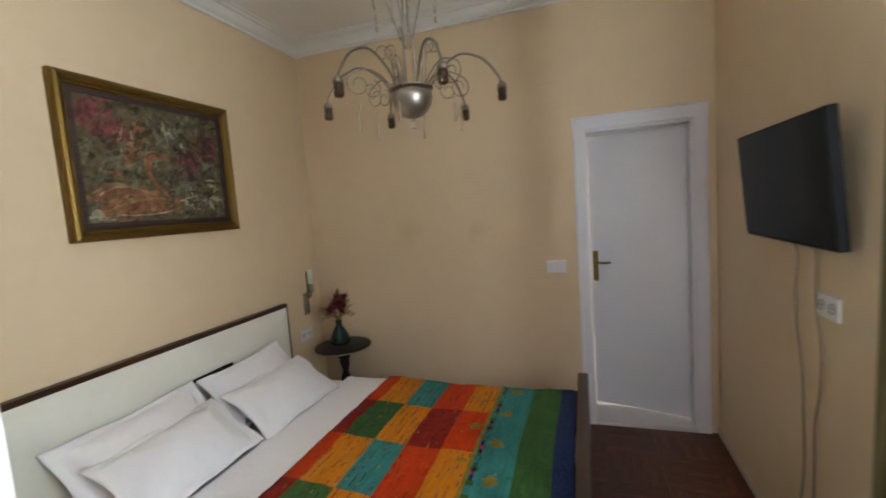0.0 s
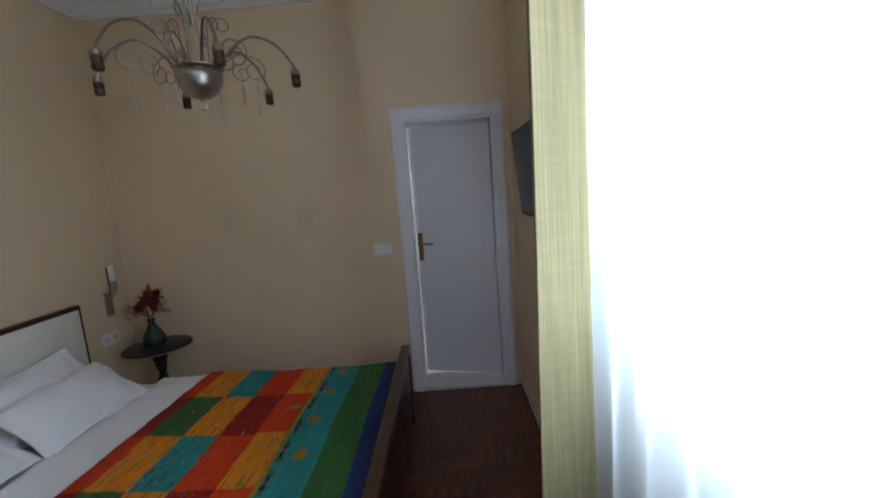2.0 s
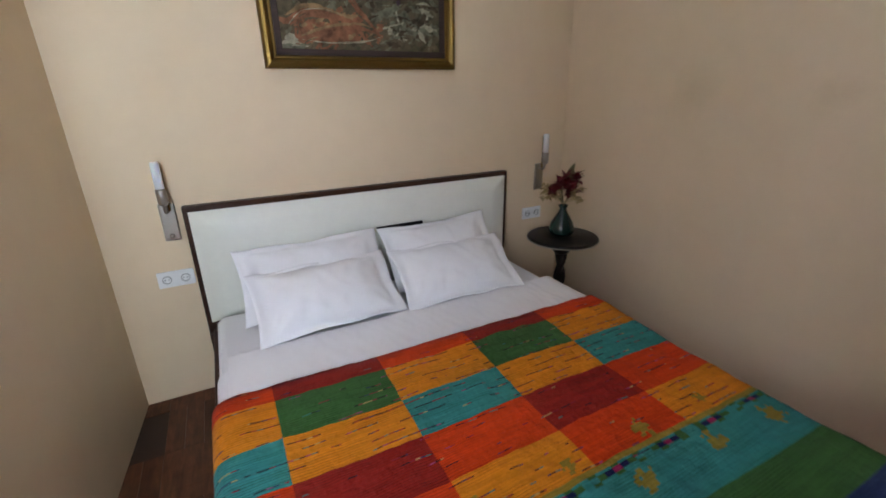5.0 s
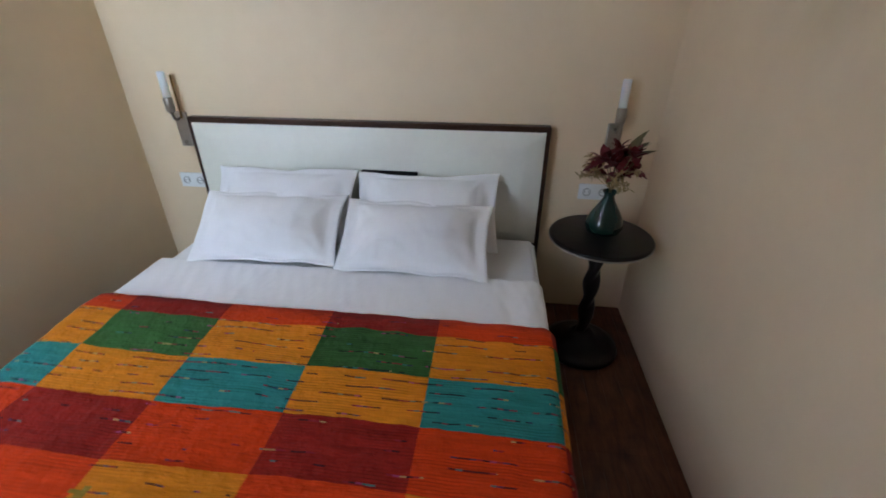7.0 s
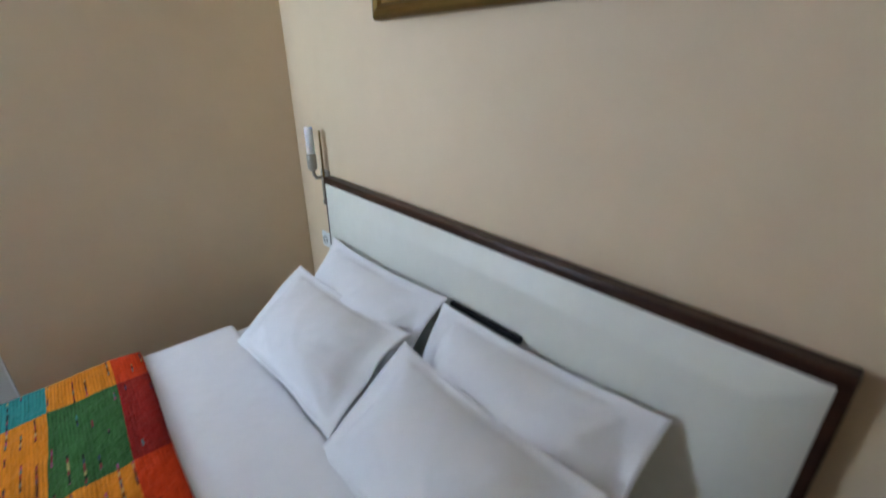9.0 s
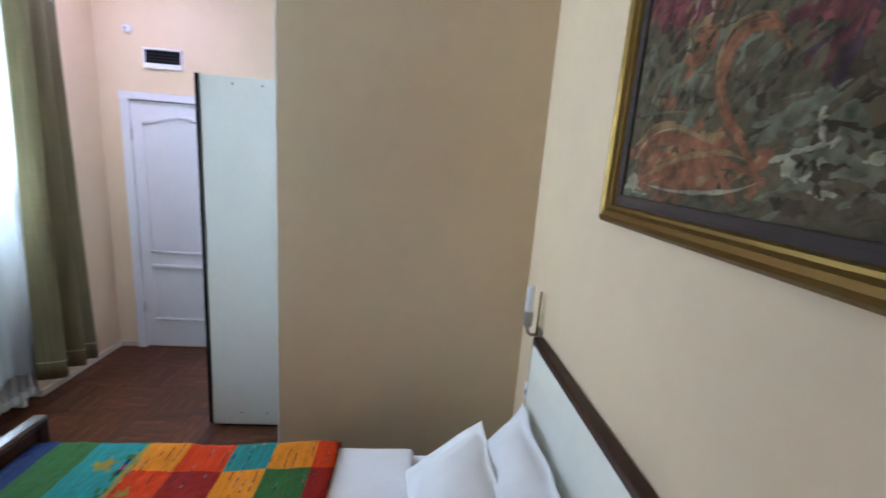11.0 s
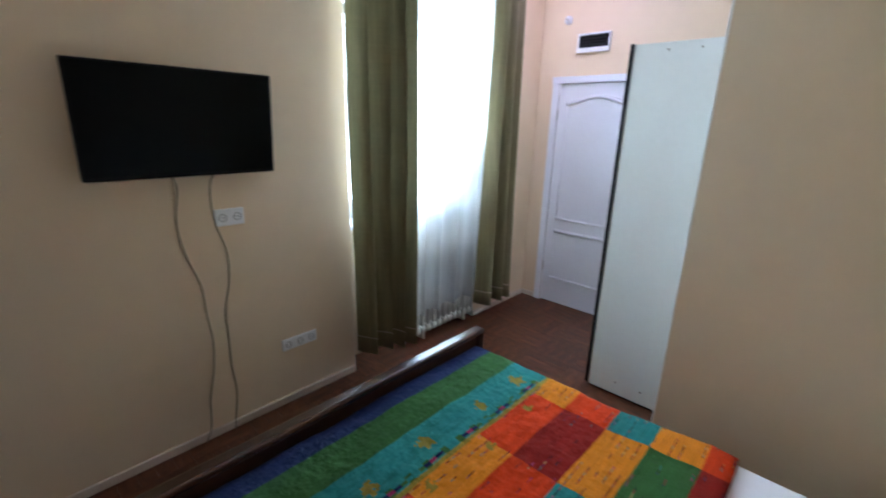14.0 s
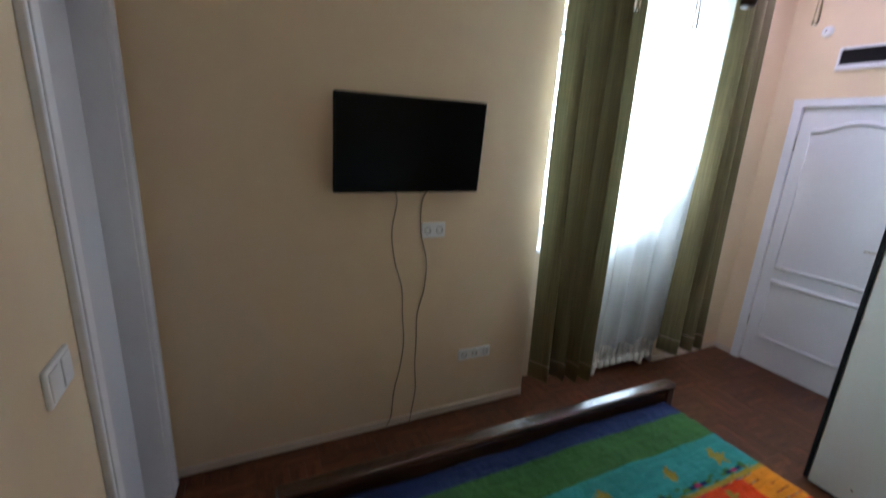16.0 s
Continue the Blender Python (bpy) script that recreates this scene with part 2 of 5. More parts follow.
M = {
    "far_pane": Mat("far_window_glass", (0.42, 0.45, 0.48, 1), 0.3).m,
    "wall": paint_wall(),
    "ceiling": white_paint("ceiling_paint", (0.86, 0.84, 0.81, 1), 0.6),
    "cornice": white_paint("cornice_plaster", (0.80, 0.79, 0.77, 1), 0.5),
    "door": white_paint("door_paint", (0.76, 0.76, 0.79, 1), 0.28),
    # greyer than the plates: the shade inside the sockets is put into the colour
    "shaded_plastic": white_paint("shaded_socket_plastic", (0.36, 0.36, 0.35, 1), 0.35),
    "plastic": white_paint("white_plastic", (0.80, 0.80, 0.80, 1), 0.3),
    # near-black: the shade in gaps and holes is put into the colour
    "dark": Mat("hole_shade", (0.012, 0.011, 0.012, 1), 0.7).m,
    "bed_wood": None,
    "black_wood": black_wood(),
    "oak": None,
    "leather": None,
    "sheet": cloth("white_cotton", (0.90, 0.905, 0.915, 1), amount=0.02).m,
    "gold": metal("old_gold", (0.195, 0.120, 0.035, 1), 0.40),
    "brass": metal("brass", (0.27, 0.18, 0.065, 1), 0.36),
    "chrome": metal("brushed_nickel", (0.40, 0.365, 0.32, 1), 0.34),
    "nickel": metal("aged_nickel", (0.27, 0.235, 0.19, 1), 0.34),
    "bakelite": Mat("brown_bakelite", (0.040, 0.018, 0.007, 1), 0.42, spec=0.3).m,
    "screen": Mat("black_screen", (0.006, 0.007, 0.007, 1), 0.14, spec=0.05).m,
    "black": Mat("black_plastic", (0.008, 0.008, 0.009, 1), 0.6, spec=0.12).m,
    "cable": Mat("grey_cable", (0.24, 0.18, 0.12, 1), 0.5).m,
    "laminate": white_paint("white_laminate", (0.73, 0.72, 0.66, 1), 0.3),
    "radiator": white_paint("radiator_enamel", (0.74, 0.74, 0.70, 1), 0.3),
    "pvc": white_paint("white_window_plastic", (0.82, 0.83, 0.84, 1), 0.25),
    "glass": glass("window_glass"),
    "crystal": glass("crystal_glass", (1, 1, 1, 1), 0.0),
    "sheer": sheer_cloth(),
    "curtain": curtain_cloth(),
    "paint": picture_paint(),
    "liner": wood("dark_liner_wood", (0.02, 0.009, 0.006, 1), (0.055, 0.027, 0.018, 1), 0.7).m,
    "vase": Mat("green_glaze", (0.007, 0.031, 0.024, 1), 0.07).mottle(20, 0.3).m,
    "petal": Mat("red_petal", (0.15, 0.007, 0.010, 1), 0.65).mottle(30, 0.4).m,
    "leaf": Mat("dry_leaf", (0.135, 0.115, 0.048, 1), 0.65).mottle(30, 0.4).m,
    "sprig": Mat("gold_sprig", (0.38, 0.27, 0.11, 1), 0.5).mottle(40, 0.3).m,
    "joint": Mat("floor_joint", (0.028, 0.013, 0.008, 1), 0.6).m,
    "stone": white_paint("pale_threshold_stone", (0.62, 0.61, 0.58, 1), 0.3),
    "tile": white_paint("white_wall_tile", (0.78, 0.79, 0.80, 1), 0.25),
    "facade": Mat("pale_render", (0.78, 0.76, 0.72, 1), 0.8).mottle(2, 0.1).m,
    "pavement": Mat("street", (0.16, 0.155, 0.15, 1), 0.85).mottle(3, 0.15).m,
}
stained = wood("dark_stained_wood", (0.020, 0.008, 0.005, 1), (0.065, 0.026, 0.013, 1), 0.30, (12, 1, 12))
stained.p.inputs["Specular IOR Level"].default_value = 0.28
M["bed_wood"] = stained.m
rail = wood("varnished_rail_wood", (0.022, 0.008, 0.005, 1), (0.066, 0.026, 0.013, 1), 0.20, (12, 1, 12))
rail.p.inputs["Coat Weight"].default_value, rail.p.inputs["Coat Roughness"].default_value = 0.3, 0.12
M["rail_wood"] = rail.m
pad = Mat("cream_leatherette", (0.80, 0.80, 0.71, 1), 0.42)
pad.mottle(2.5, 0.04).mottle(30, 0.02)
M["leather"] = pad.bump(pad.noise(180, 3), 0.15, 0.001).m
strip = wood("parquet_strip", (0.050, 0.0165, 0.0075, 1), (0.160, 0.055, 0.024, 1), 0.34, (1.2, 7, 1), 5.0)
strip.p.inputs["Specular IOR Level"].default_value = 0.32
M["oak"] = strip.vary(0.25).mottle(13, 0.35).m
lampglass = Mat("lamp_diffuser", (0.9, 0.9, 0.88, 1), 0.4)
lampglass.p.inputs["Emission Color"].default_value, lampglass.p.inputs["Emission Strength"].default_value = (1, 0.98, 0.95, 1), 4.0
M["lamp"] = lampglass.m
milk = Mat("frosted_tube", (0.86, 0.86, 0.85, 1), 0.3)
milk.p.inputs["Subsurface Weight"].default_value = 0.2
M["milk"] = milk.m
B = {
    "darkred": blanket_cloth("dark_red_cotton", (0.281, 0.017, 0.011, 1), 0.025),
    "red": blanket_cloth("orange_red_cotton", (0.624, 0.048, 0.006, 1), 0.022),
    "orange": blanket_cloth("orange_cotton", (0.686, 0.222, 0.011, 1), 0.072),
    "green": blanket_cloth("green_cotton", (0.043, 0.129, 0.034, 1), 0.05),
    "teal": blanket_cloth("teal_cotton", (0.033, 0.234, 0.215, 1), 0.076),
    "green_band": blanket_cloth("plain_green_cotton", (0.043, 0.129, 0.034, 1)),
    "teal_band": blanket_cloth("plain_teal_cotton", (0.033, 0.234, 0.215, 1)),
    "blue": blanket_cloth("blue_cotton", (0.023, 0.039, 0.117, 1)),
    "yellow": blanket_cloth("yellow_cotton", (0.290, 0.205, 0.030, 1)),
    "pink": blanket_cloth("pink_cotton", (0.328, 0.023, 0.094, 1)),
    "navy": blanket_cloth("navy_cotton", (0.012, 0.016, 0.070, 1)),
}


# ---- mesh helpers ----
def part(name, bm, material, parent=None, label="", smooth=False):
    """Links a bmesh as one mesh object, under parent if there is one."""
    me = bpy.data.meshes.new(name)
    bm.to_mesh(me)
    bm.free()
    for m in material if isinstance(material, (list, tuple)) else [material]:
        me.materials.append(m)
    if smooth:
        for p in me.polygons:
            p.use_smooth = True
    ob = new(name, me)
    if parent:
        ob.parent = parent
    if label:
        ob["label"] = label
    return ob


def thing(name, at=(0, 0, 0), turn=0, label="", category="", group="", kind=""):
    ob = new(name)
    ob.empty_display_size = 0.1
    ob.matrix_basis = pose(*at, 0, 0, turn)
    return tagged(ob, label, category, group, kind)


def box(x0, x1, y0, y1, z0, z1, bevel=0.0, bm=None, seg=2):
    own = bm is None
    b = bmesh.new()
    bmesh.ops.create_cube(b, size=1, matrix=Matrix.Translation(((x0 + x1) / 2, (y0 + y1) / 2, (z0 + z1) / 2)) @ Matrix.Diagonal((x1 - x0, y1 - y0, z1 - z0, 1)))
    if bevel:
        bmesh.ops.bevel(b, geom=b.edges[:], offset=bevel, segments=seg, profile=0.5, affect="EDGES")
    if own:
        return b
    me = bpy.data.meshes.new("tmp")
    b.to_mesh(me)
    b.free()
    bm.from_mesh(me)
    bpy.data.meshes.remove(me)
    return bm


def lathe(profile, steps=32, at=(0, 0, 0), bm=None, axis=None):
    """Turns (radius, height) pairs round z."""
    bm = bm or bmesh.new()
    m = Matrix.Translation(at) @ (axis if axis else Matrix())
    rings = []
    for r, h in profile:
        if r < 1e-6:
            rings.append([bm.verts.new(m @ Vector((0, 0, h)))])
        else:
            rings.append([bm.verts.new(m @ Vector((r * math.cos(a), r * math.sin(a), h))) for a in (2 * math.pi * i / steps for i in range(steps))])
    for lo, hi in zip(rings, rings[1:]):
        for i in range(steps):
            j = (i + 1) % steps
            face = [lo[i % len(lo)], lo[j % len(lo)], hi[j % len(hi)], hi[i % len(hi)]]
            face = list(dict.fromkeys(face))
            if len(face) > 2:
                bm.faces.new(face)
    return bm


def tube(points, r, steps=8, bm=None, ends=None):
    """A round rod along points; ends: radius at the far end."""
    bm = bm or bmesh.new()
    pts = [Vector(p) for p in points]
    rings, side = [], None
    for i, p in enumerate(pts):
        d = (pts[min(i + 1, len(pts) - 1)] - pts[max(i - 1, 0)]).normalized()
        if side is None:
            side = d.orthogonal().normalized()
        side = (side - d * side.dot(d)).normalized()
        up = d.cross(side)
        rad = r if ends is None else r + (ends - r) * i / (len(pts) - 1)
        rings.append([bm.verts.new(p + rad * (math.cos(a) * side + math.sin(a) * up)) for a in (2 * math.pi * k / steps for k in range(steps))])
    for lo, hi in zip(rings, rings[1:]):
        for k in range(steps):
            bm.faces.new([lo[k], lo[(k + 1) % steps], hi[(k + 1) % steps], hi[k]])
    bm.faces.new(rings[0][::-1])
    bm.faces.new(rings[-1])
    return bm


def sheet_mesh(nu, nv, at):
    """A grid of (nu + 1) x (nv + 1) points at(i / nu, j / nv)."""
    bm = bmesh.new()
    v = [[bm.verts.new(at(i / nu, j / nv)) for j in range(nv + 1)] for i in range(nu + 1)]
    for i in range(nu):
        for j in range(nv):
            bm.faces.new([v[i][j], v[i + 1][j], v[i + 1][j + 1], v[i][j + 1]])
    return bm


def thick(ob, t, offset=-1):
    mod = ob.modifiers.new("thickness", "SOLIDIFY")
    mod.thickness, mod.offset = t, offset
    return ob


def bend(points, n=8):
    """A smooth line through points."""
    p = [Vector(q) for q in points]
    p = [2 * p[0] - p[1]] + p + [2 * p[-1] - p[-2]]
    out = []
    for a, b, c, d in zip(p, p[1:], p[2:], p[3:]):
        for i in range(n):
            t = i / n
            out.append(0.5 * (2 * b + (c - a) * t + (2 * a - 5 * b + 4 * c - d) * t * t + (3 * b - a - 3 * c + d) * t ** 3))
    return out + [p[-2]]


# ---- the room: west wall at x = 0, north wall at y = 0, floor at z = 0 ----
EX, SY, H = 2.905, -3.98, 2.94
NY0, NY1 = -1.97, -3.20  # window niche
WZ0, WZ1 = 0.97, 2.40  # window opening


def structure(name, bm, material, label, smooth=False):
    return tagged(part(name, bm, material, smooth=smooth), label, name.split("_")[0], "", "structure")


structure("wall_west", box(-0.2, 0, SY - 0.2, 0.24, -0.1, H + 0.1), M["wall"], "peach painted plaster wall behind the bed")
b = box(-0.0, 2.147, 0, 0.24, -0.1, H + 0.1)
box(2.787, EX + 0.4, 0, 0.24, -0.1, H + 0.1, bm=b)
box(2.147, 2.787, 0, 0.24, 2.02, H + 0.1, bm=b)
structure("wall_north", b, M["wall"], "peach painted plaster wall with a door")
b = box(EX, 3.40, NY0, 0, -0.1, H + 0.1)
box(EX, 3.40, SY - 0.2, NY1, -0.1, H + 0.1, bm=b)
box(3.07, 3.40, NY1, NY0, -0.1, WZ0 - 0.03, bm=b)
box(3.07, 3.40, NY1, NY0, WZ1, H + 0.1, bm=b)
box(EX, 3.07, NY1, NY0, 2.80, H + 0.1, bm=b)
structure("wall_east", b, M["wall"], "peach painted plaster wall with a window niche")
b = box(0, 1.93, SY - 0.2, SY, -0.1, H + 0.1)
box(2.70, EX, SY - 0.2, SY, -0.1, H + 0.1, bm=b)
box(1.93, 2.70, SY - 0.2, SY, 1.95, H + 0.1, bm=b)
structure("wall_south", b, M["wall"], "peach plaster wall with the entrance door")
b = bmesh.new()
bottom = [b.verts.new((x, y, 0)) for x, y in ((0, -2.545), (0, -2.90), (1.243, -2.90), (1.243, -2.647))]
top = [b.verts.new((v.co.x, v.co.y, H)) for v in bottom]
for i in range(4):
    b.faces.new([bottom[i], bottom[(i + 1) % 4], top[(i + 1) % 4], top[i]])
b.faces.new(bottom[::-1])
b.faces.new(top)
bmesh.ops.recalc_face_normals(b, faces=b.faces[:])
structure("wall_partition", b, M["wall"], "peach painted partition wall standing slightly askew beside the bed")
structure("trim_partition", box(1.244, 1.252, -2.898, -2.649, 0, H - 0.002, 0.002), M["cornice"], "white board on the end face of the partition wall")
b = box(EX + 0.002, 3.176, NY0 - 0.003, NY0 + 0.001, 0.0, 2.796)
box(EX + 0.002, 3.176, NY1 - 0.001, NY1 + 0.003, 0.0, 2.796, bm=b)
structure("trim_reveal", b, M["cornice"], "white painted lining of the window niche")
structure("ceiling", box(-0.2, EX + 0.5, SY - 0.2, 0.24, H, H + 0.15), M["ceiling"], "plain off-white painted ceiling")
# shallow frame of moulding round the chandelier's place
b = bmesh.new()
for x0, x1, y0, y1 in ((0.715, 2.180, -0.690, -0.655), (0.715, 2.180, -1.911, -1.876), (0.715, 0.750, -1.875, -0.691), (2.145, 2.180, -1.875, -0.691)):
    box(x0, x1, y0, y1, H - 0.030, H + 0.002, 0.006, bm=b)
structure("trim_ceiling", b, M["cornice"], "white rectangular ceiling moulding round the chandelier")
structure("floor", box(-0.2, EX + 0.5, SY - 0.2, 0.02, -0.15, -0.004), M["joint"], "dark brown wood parquet floor")
floor = bpy.data.objects["floor"]


def cornice(name, a, b, inward, profile):
    """A plaster moulding along a to b; profile: (out from the wall, height) pairs."""
    bm = bmesh.new()
    a, b, inward = Vector(a), Vector(b), Vector(inward)
    d = (b - a).normalized()
    ends = []
    for p, s in ((a, 1), (b, -1)):
        ends.append([bm.verts.new(p + inward * o + d * (s * o) + Vector((0, 0, h))) for o, h in profile])
    n = len(profile)
    for i in range(n):
        bm.faces.new([ends[0][i], ends[0][(i + 1) % n], ends[1][(i + 1) % n], ends[1][i]])
    bm.faces.new(ends[0])
    bm.faces.new(ends[1])
    bmesh.ops.recalc_face_normals(bm, faces=bm.faces[:])
    return structure(name, bm, M["cornice"], "white moulded plaster cornice")


CORNICE = [(-0.01, 2.846), (0.014, 2.846), (0.018, 2.853), (0.018, 2.862), (0.030, 2.868), (0.042, 2.876), (0.052, 2.888), (0.060, 2.902), (0.064, 2.906), (0.064, 2.914), (0.078, 2.916), (0.086, 2.922), (0.090, 2.930), (0.104, 2.932), (0.112, 2.938), (0.112, 2.960), (-0.01, 2.960)]
cornice("cornice_north", (0, 0, 0), (EX, 0, 0), (0, -1, 0), CORNICE)
cornice("cornice_west", (0, 0, 0), (0, -2.545, 0), (1, 0, 0), CORNICE)
cornice("cornice_east", (EX, 0, 0), (EX, -1.60, 0), (-1, 0, 0), CORNICE)
COVE = [(-0.01, 2.905), (0.008, 2.905), (0.012, 2.915), (0.022, 2.928), (0.030, 2.932), (0.030, 2.96), (-0.01, 2.96)]
cornice("cornice_south", (1.2, SY, 0), (EX, SY, 0), (0, 1, 0), COVE)


def skirting(name, x0, x1, y0, y1):
    return structure(name, box(x0, x1, y0, y1, 0.0, 0.045, 0.004), M["skirt"], "low pale painted skirting strip")


k = Mat("skirting_paint", (0.62, 0.51, 0.41, 1), 0.5)
M["skirt"] = k.mottle(5, 0.1).m
crack = tube(bend([(1.86, 0, 2.344), (1.89, 0, 2.352), (1.93, 0, 2.355), (1.975, 0, 2.348)], 6), 0.0022, 5, ends=0.0012)
structure("trim_crack", crack, M["skirt"], "thin scuffed hairline crack in the plaster wall")
scuff = tube(bend([(0, -1.713, 2.336), (0, -1.672, 2.345), (0, -1.635, 2.342), (0, -1.612, 2.332)], 6), 0.0025, 5, ends=0.0012)
structure("trim_scuff", scuff, M["skirt"], "thin scuff mark in the plaster above the painting")
skirting("baseboard_east_1", EX - 0.012, EX + 0.001, NY0, -0.001)
skirting("baseboard_east_2", EX - 0.012, EX + 0.001, SY + 0.012, NY1)
skirting("baseboard_south", 2.765, EX - 0.001, SY - 0.001, SY + 0.012)

# bathroom behind the inner door
b = box(1.2, 1.3, 0.24, 2.2, -0.1, 2.7)
box(3.2, 3.3, 0.24, 2.2, -0.1, 2.7, bm=b)
box(1.3, 3.2, 2.1, 2.2, -0.1, 2.7, bm=b)
structure("wall_bathroom", b, M["tile"], "white tiled bathroom wall behind the door")
structure("ceiling_bathroom", box(1.2, 3.3, 0.24, 2.2, 2.7, 2.8), M["ceiling"], "white bathroom ceiling")
structure("floor_bathroom", box(1.2, 3.3, 0.02, 2.2, -0.15, 0.0), M["stone"], "pale bathroom floor")

# street outside the window
structure("ground", box(3.4, 400, -300, 300, -3.3, -3.0), M["pavement"], "grey street far below the window")


def far_house():
    h = thing("far_house", (14, -4, -3), 0, "pale rendered house across the street", "house")
    part("wall", box(0, 6, -14, 14, 0, 8.5), M["facade"], h)
    roof = bmesh.new()
    p = [Vector(v) for v in ((-0.4, -14.4, 8.5), (-0.4, 14.4, 8.5), (3, 14.4, 10.6), (3, -14.4, 10.6), (6.4, -14.4, 8.5), (6.4, 14.4, 8.5))]
    v = [roof.verts.new(q) for q in p]
    for f in ((0, 1, 2, 3), (3, 2, 5, 4), (0, 3, 4), (1, 5, 2), (0, 4, 5, 1)):
        roof.faces.new([v[i] for i in f])
    part("roof", roof, M["bakelite"], h, "brown tiled roof")
    for z in (1.2, 4.4):
        for y in range(-12, 13, 3):
            w = part("window", box(-0.05, 0.02, y - 0.5, y + 0.5, z, z + 1.7), M["pvc"], h)
            part("pane", box(-0.07, -0.052, y - 0.42, y + 0.42, z + 0.08, z + 1.62), M["far_pane"], w)
    return h


far_house()


# ---- doors ----
def inner_door():
    """White door in the north wall, standing ajar into the bathroom."""
    d = thing("door_1", (0, 0, 0), 0, "white flush door standing ajar in a white frame", "door", "", "structure")
    x0, x1, w = 2.147, 2.787, 0.072
    for n, (a, c) in (("architrave", (x0 - w, x0 + 0.004)), ("architrave", (x1 - 0.004, x1 + w))):
        b = box(a, c, -0.020, 0.001, 0, 2.095, 0.004)
        m = a + (0.012 if a < 2.3 else w - 0.018)
        box(m, m + 0.010, -0.025, -0.018, 0.0, 2.085, 0.003, bm=b)
        part(n, b, M["door"], d)
    b = box(x0 - w - 0.004, x1 + w + 0.004, -0.022, 0.001, 2.020, 2.103, 0.004)
    box(x0 - w - 0.010, x1 + w + 0.010, -0.028, 0.0, 2.088, 2.104, 0.004, bm=b)
    part("lintel", b, M["door"], d)
    for a, c in ((x0 - 0.0, x0 + 0.010), (x1 - 0.02, x1 + 0.0)):
        part("jamb", box(a, c, -0.004, 0.235, 0, 2.02, 0.002), M["door"], d)
    part("jamb", box(x0, x1, -0.004, 0.235, 2.0, 2.022, 0.002), M["door"], d)
    part("threshold", box(x0 + 0.002, x1 - 0.002, -0.015, 0.238, -0.01, 0.028, 0.004), M["stone"], d, "pale stone threshold")
    leaf = part("leaf", box(-0.622, 0, 0, 0.04, 0.010, 1.966, 0.003), M["door"], d)
    leaf.matrix_basis = pose(x1 - 0.024, 0.088, 0.036, 0, 0, -16.2)
    plate = part("handle_plate", box(-0.609, -0.571, -0.008, 0.001, 0.935, 1.155, 0.004), M["brass"], leaf, "brass handle plate")
    b = tube([(-0.590, -0.004, 1.075), (-0.590, -0.05, 1.075)], 0.009, 10)
    tube(bend([(-0.590, -0.05, 1.075), (-0.565, -0.055, 1.075), (-0.515, -0.052, 1.07), (-0.475, -0.05, 1.075)]), 0.008, 10, bm=b)
    part("handle", b, M["brass"], leaf, "brass lever handle", True)
    return d


def entrance_door():
    d = thing("door_2", (0, SY, 0), 0, "closed white panelled entrance door with arched mouldings", "door", "", "structure")
    x0, x1, top = 1.93, 2.70, 1.95
    for a, c in ((x0 - 0.05, x0 + 0.006), (x1 - 0.006, x1 + 0.055)):
        part("architrave", box(a, c, -0.002, 0.025, 0, top + 0.045, 0.004), M["door"], d)
    part("lintel", box(x0 - 0.05, x1 + 0.06, -0.002, 0.028, top - 0.004, top + 0.05, 0.004), M["door"], d)
    # near-black sheet that paints the shade in the gap round the leaf
    part("shadow_gap", box(x0, x1, -0.06, -0.04, 0, top), M["dark"], d)
    leaf = part("leaf", box(x0 + 0.008, x1 - 0.008, -0.036, 0.004, 0.008, top - 0.008, 0.003), M["door"], d)
    a, c = 2.075, 2.612

    def moulding(z0, z1, arch):
        pts = []
        for i in range(13):
            u = i / 12
            pts.append((a + (c - a) * u, 0.006, z1 + arch * (0.5 - 0.5 * math.cos(2 * math.pi * u)) * 1.0))
        b = tube(pts, 0.016, 6)
        tube([(a, 0.004, z0), (a, 0.004, z1)], 0.006, 6, bm=b)
        tube([(c, 0.004, z0), (c, 0.004, z1)], 0.006, 6, bm=b)
        tube([(a, 0.006, z0), (c, 0.006, z0)], 0.011, 6, bm=b)
        part("panel_moulding", b, M["door"], leaf, "", True)

    moulding(0.806, 1.787, 0.055)
    moulding(0.247, 0.692, 0.0)
    b = box(2.005, 2.04, 0.003, 0.012, 0.93, 1.13, 0.003)
    tube(bend([(2.022, 0.01, 1.06), (2.022, 0.05, 1.06), (2.06, 0.055, 1.06), (2.13, 0.052, 1.06)]), 0.008, 8, bm=b)
    part("handle", b, M["chrome"], leaf, "nickel lever handle")
    for z in (0.3, 1.65):
        part("hinge", tube([(x1 - 0.004, 0.010, z), (x1 - 0.004, 0.010, z + 0.09)], 0.007, 8), M["chrome"], d)
    return d


inner_door()
entrance_door()


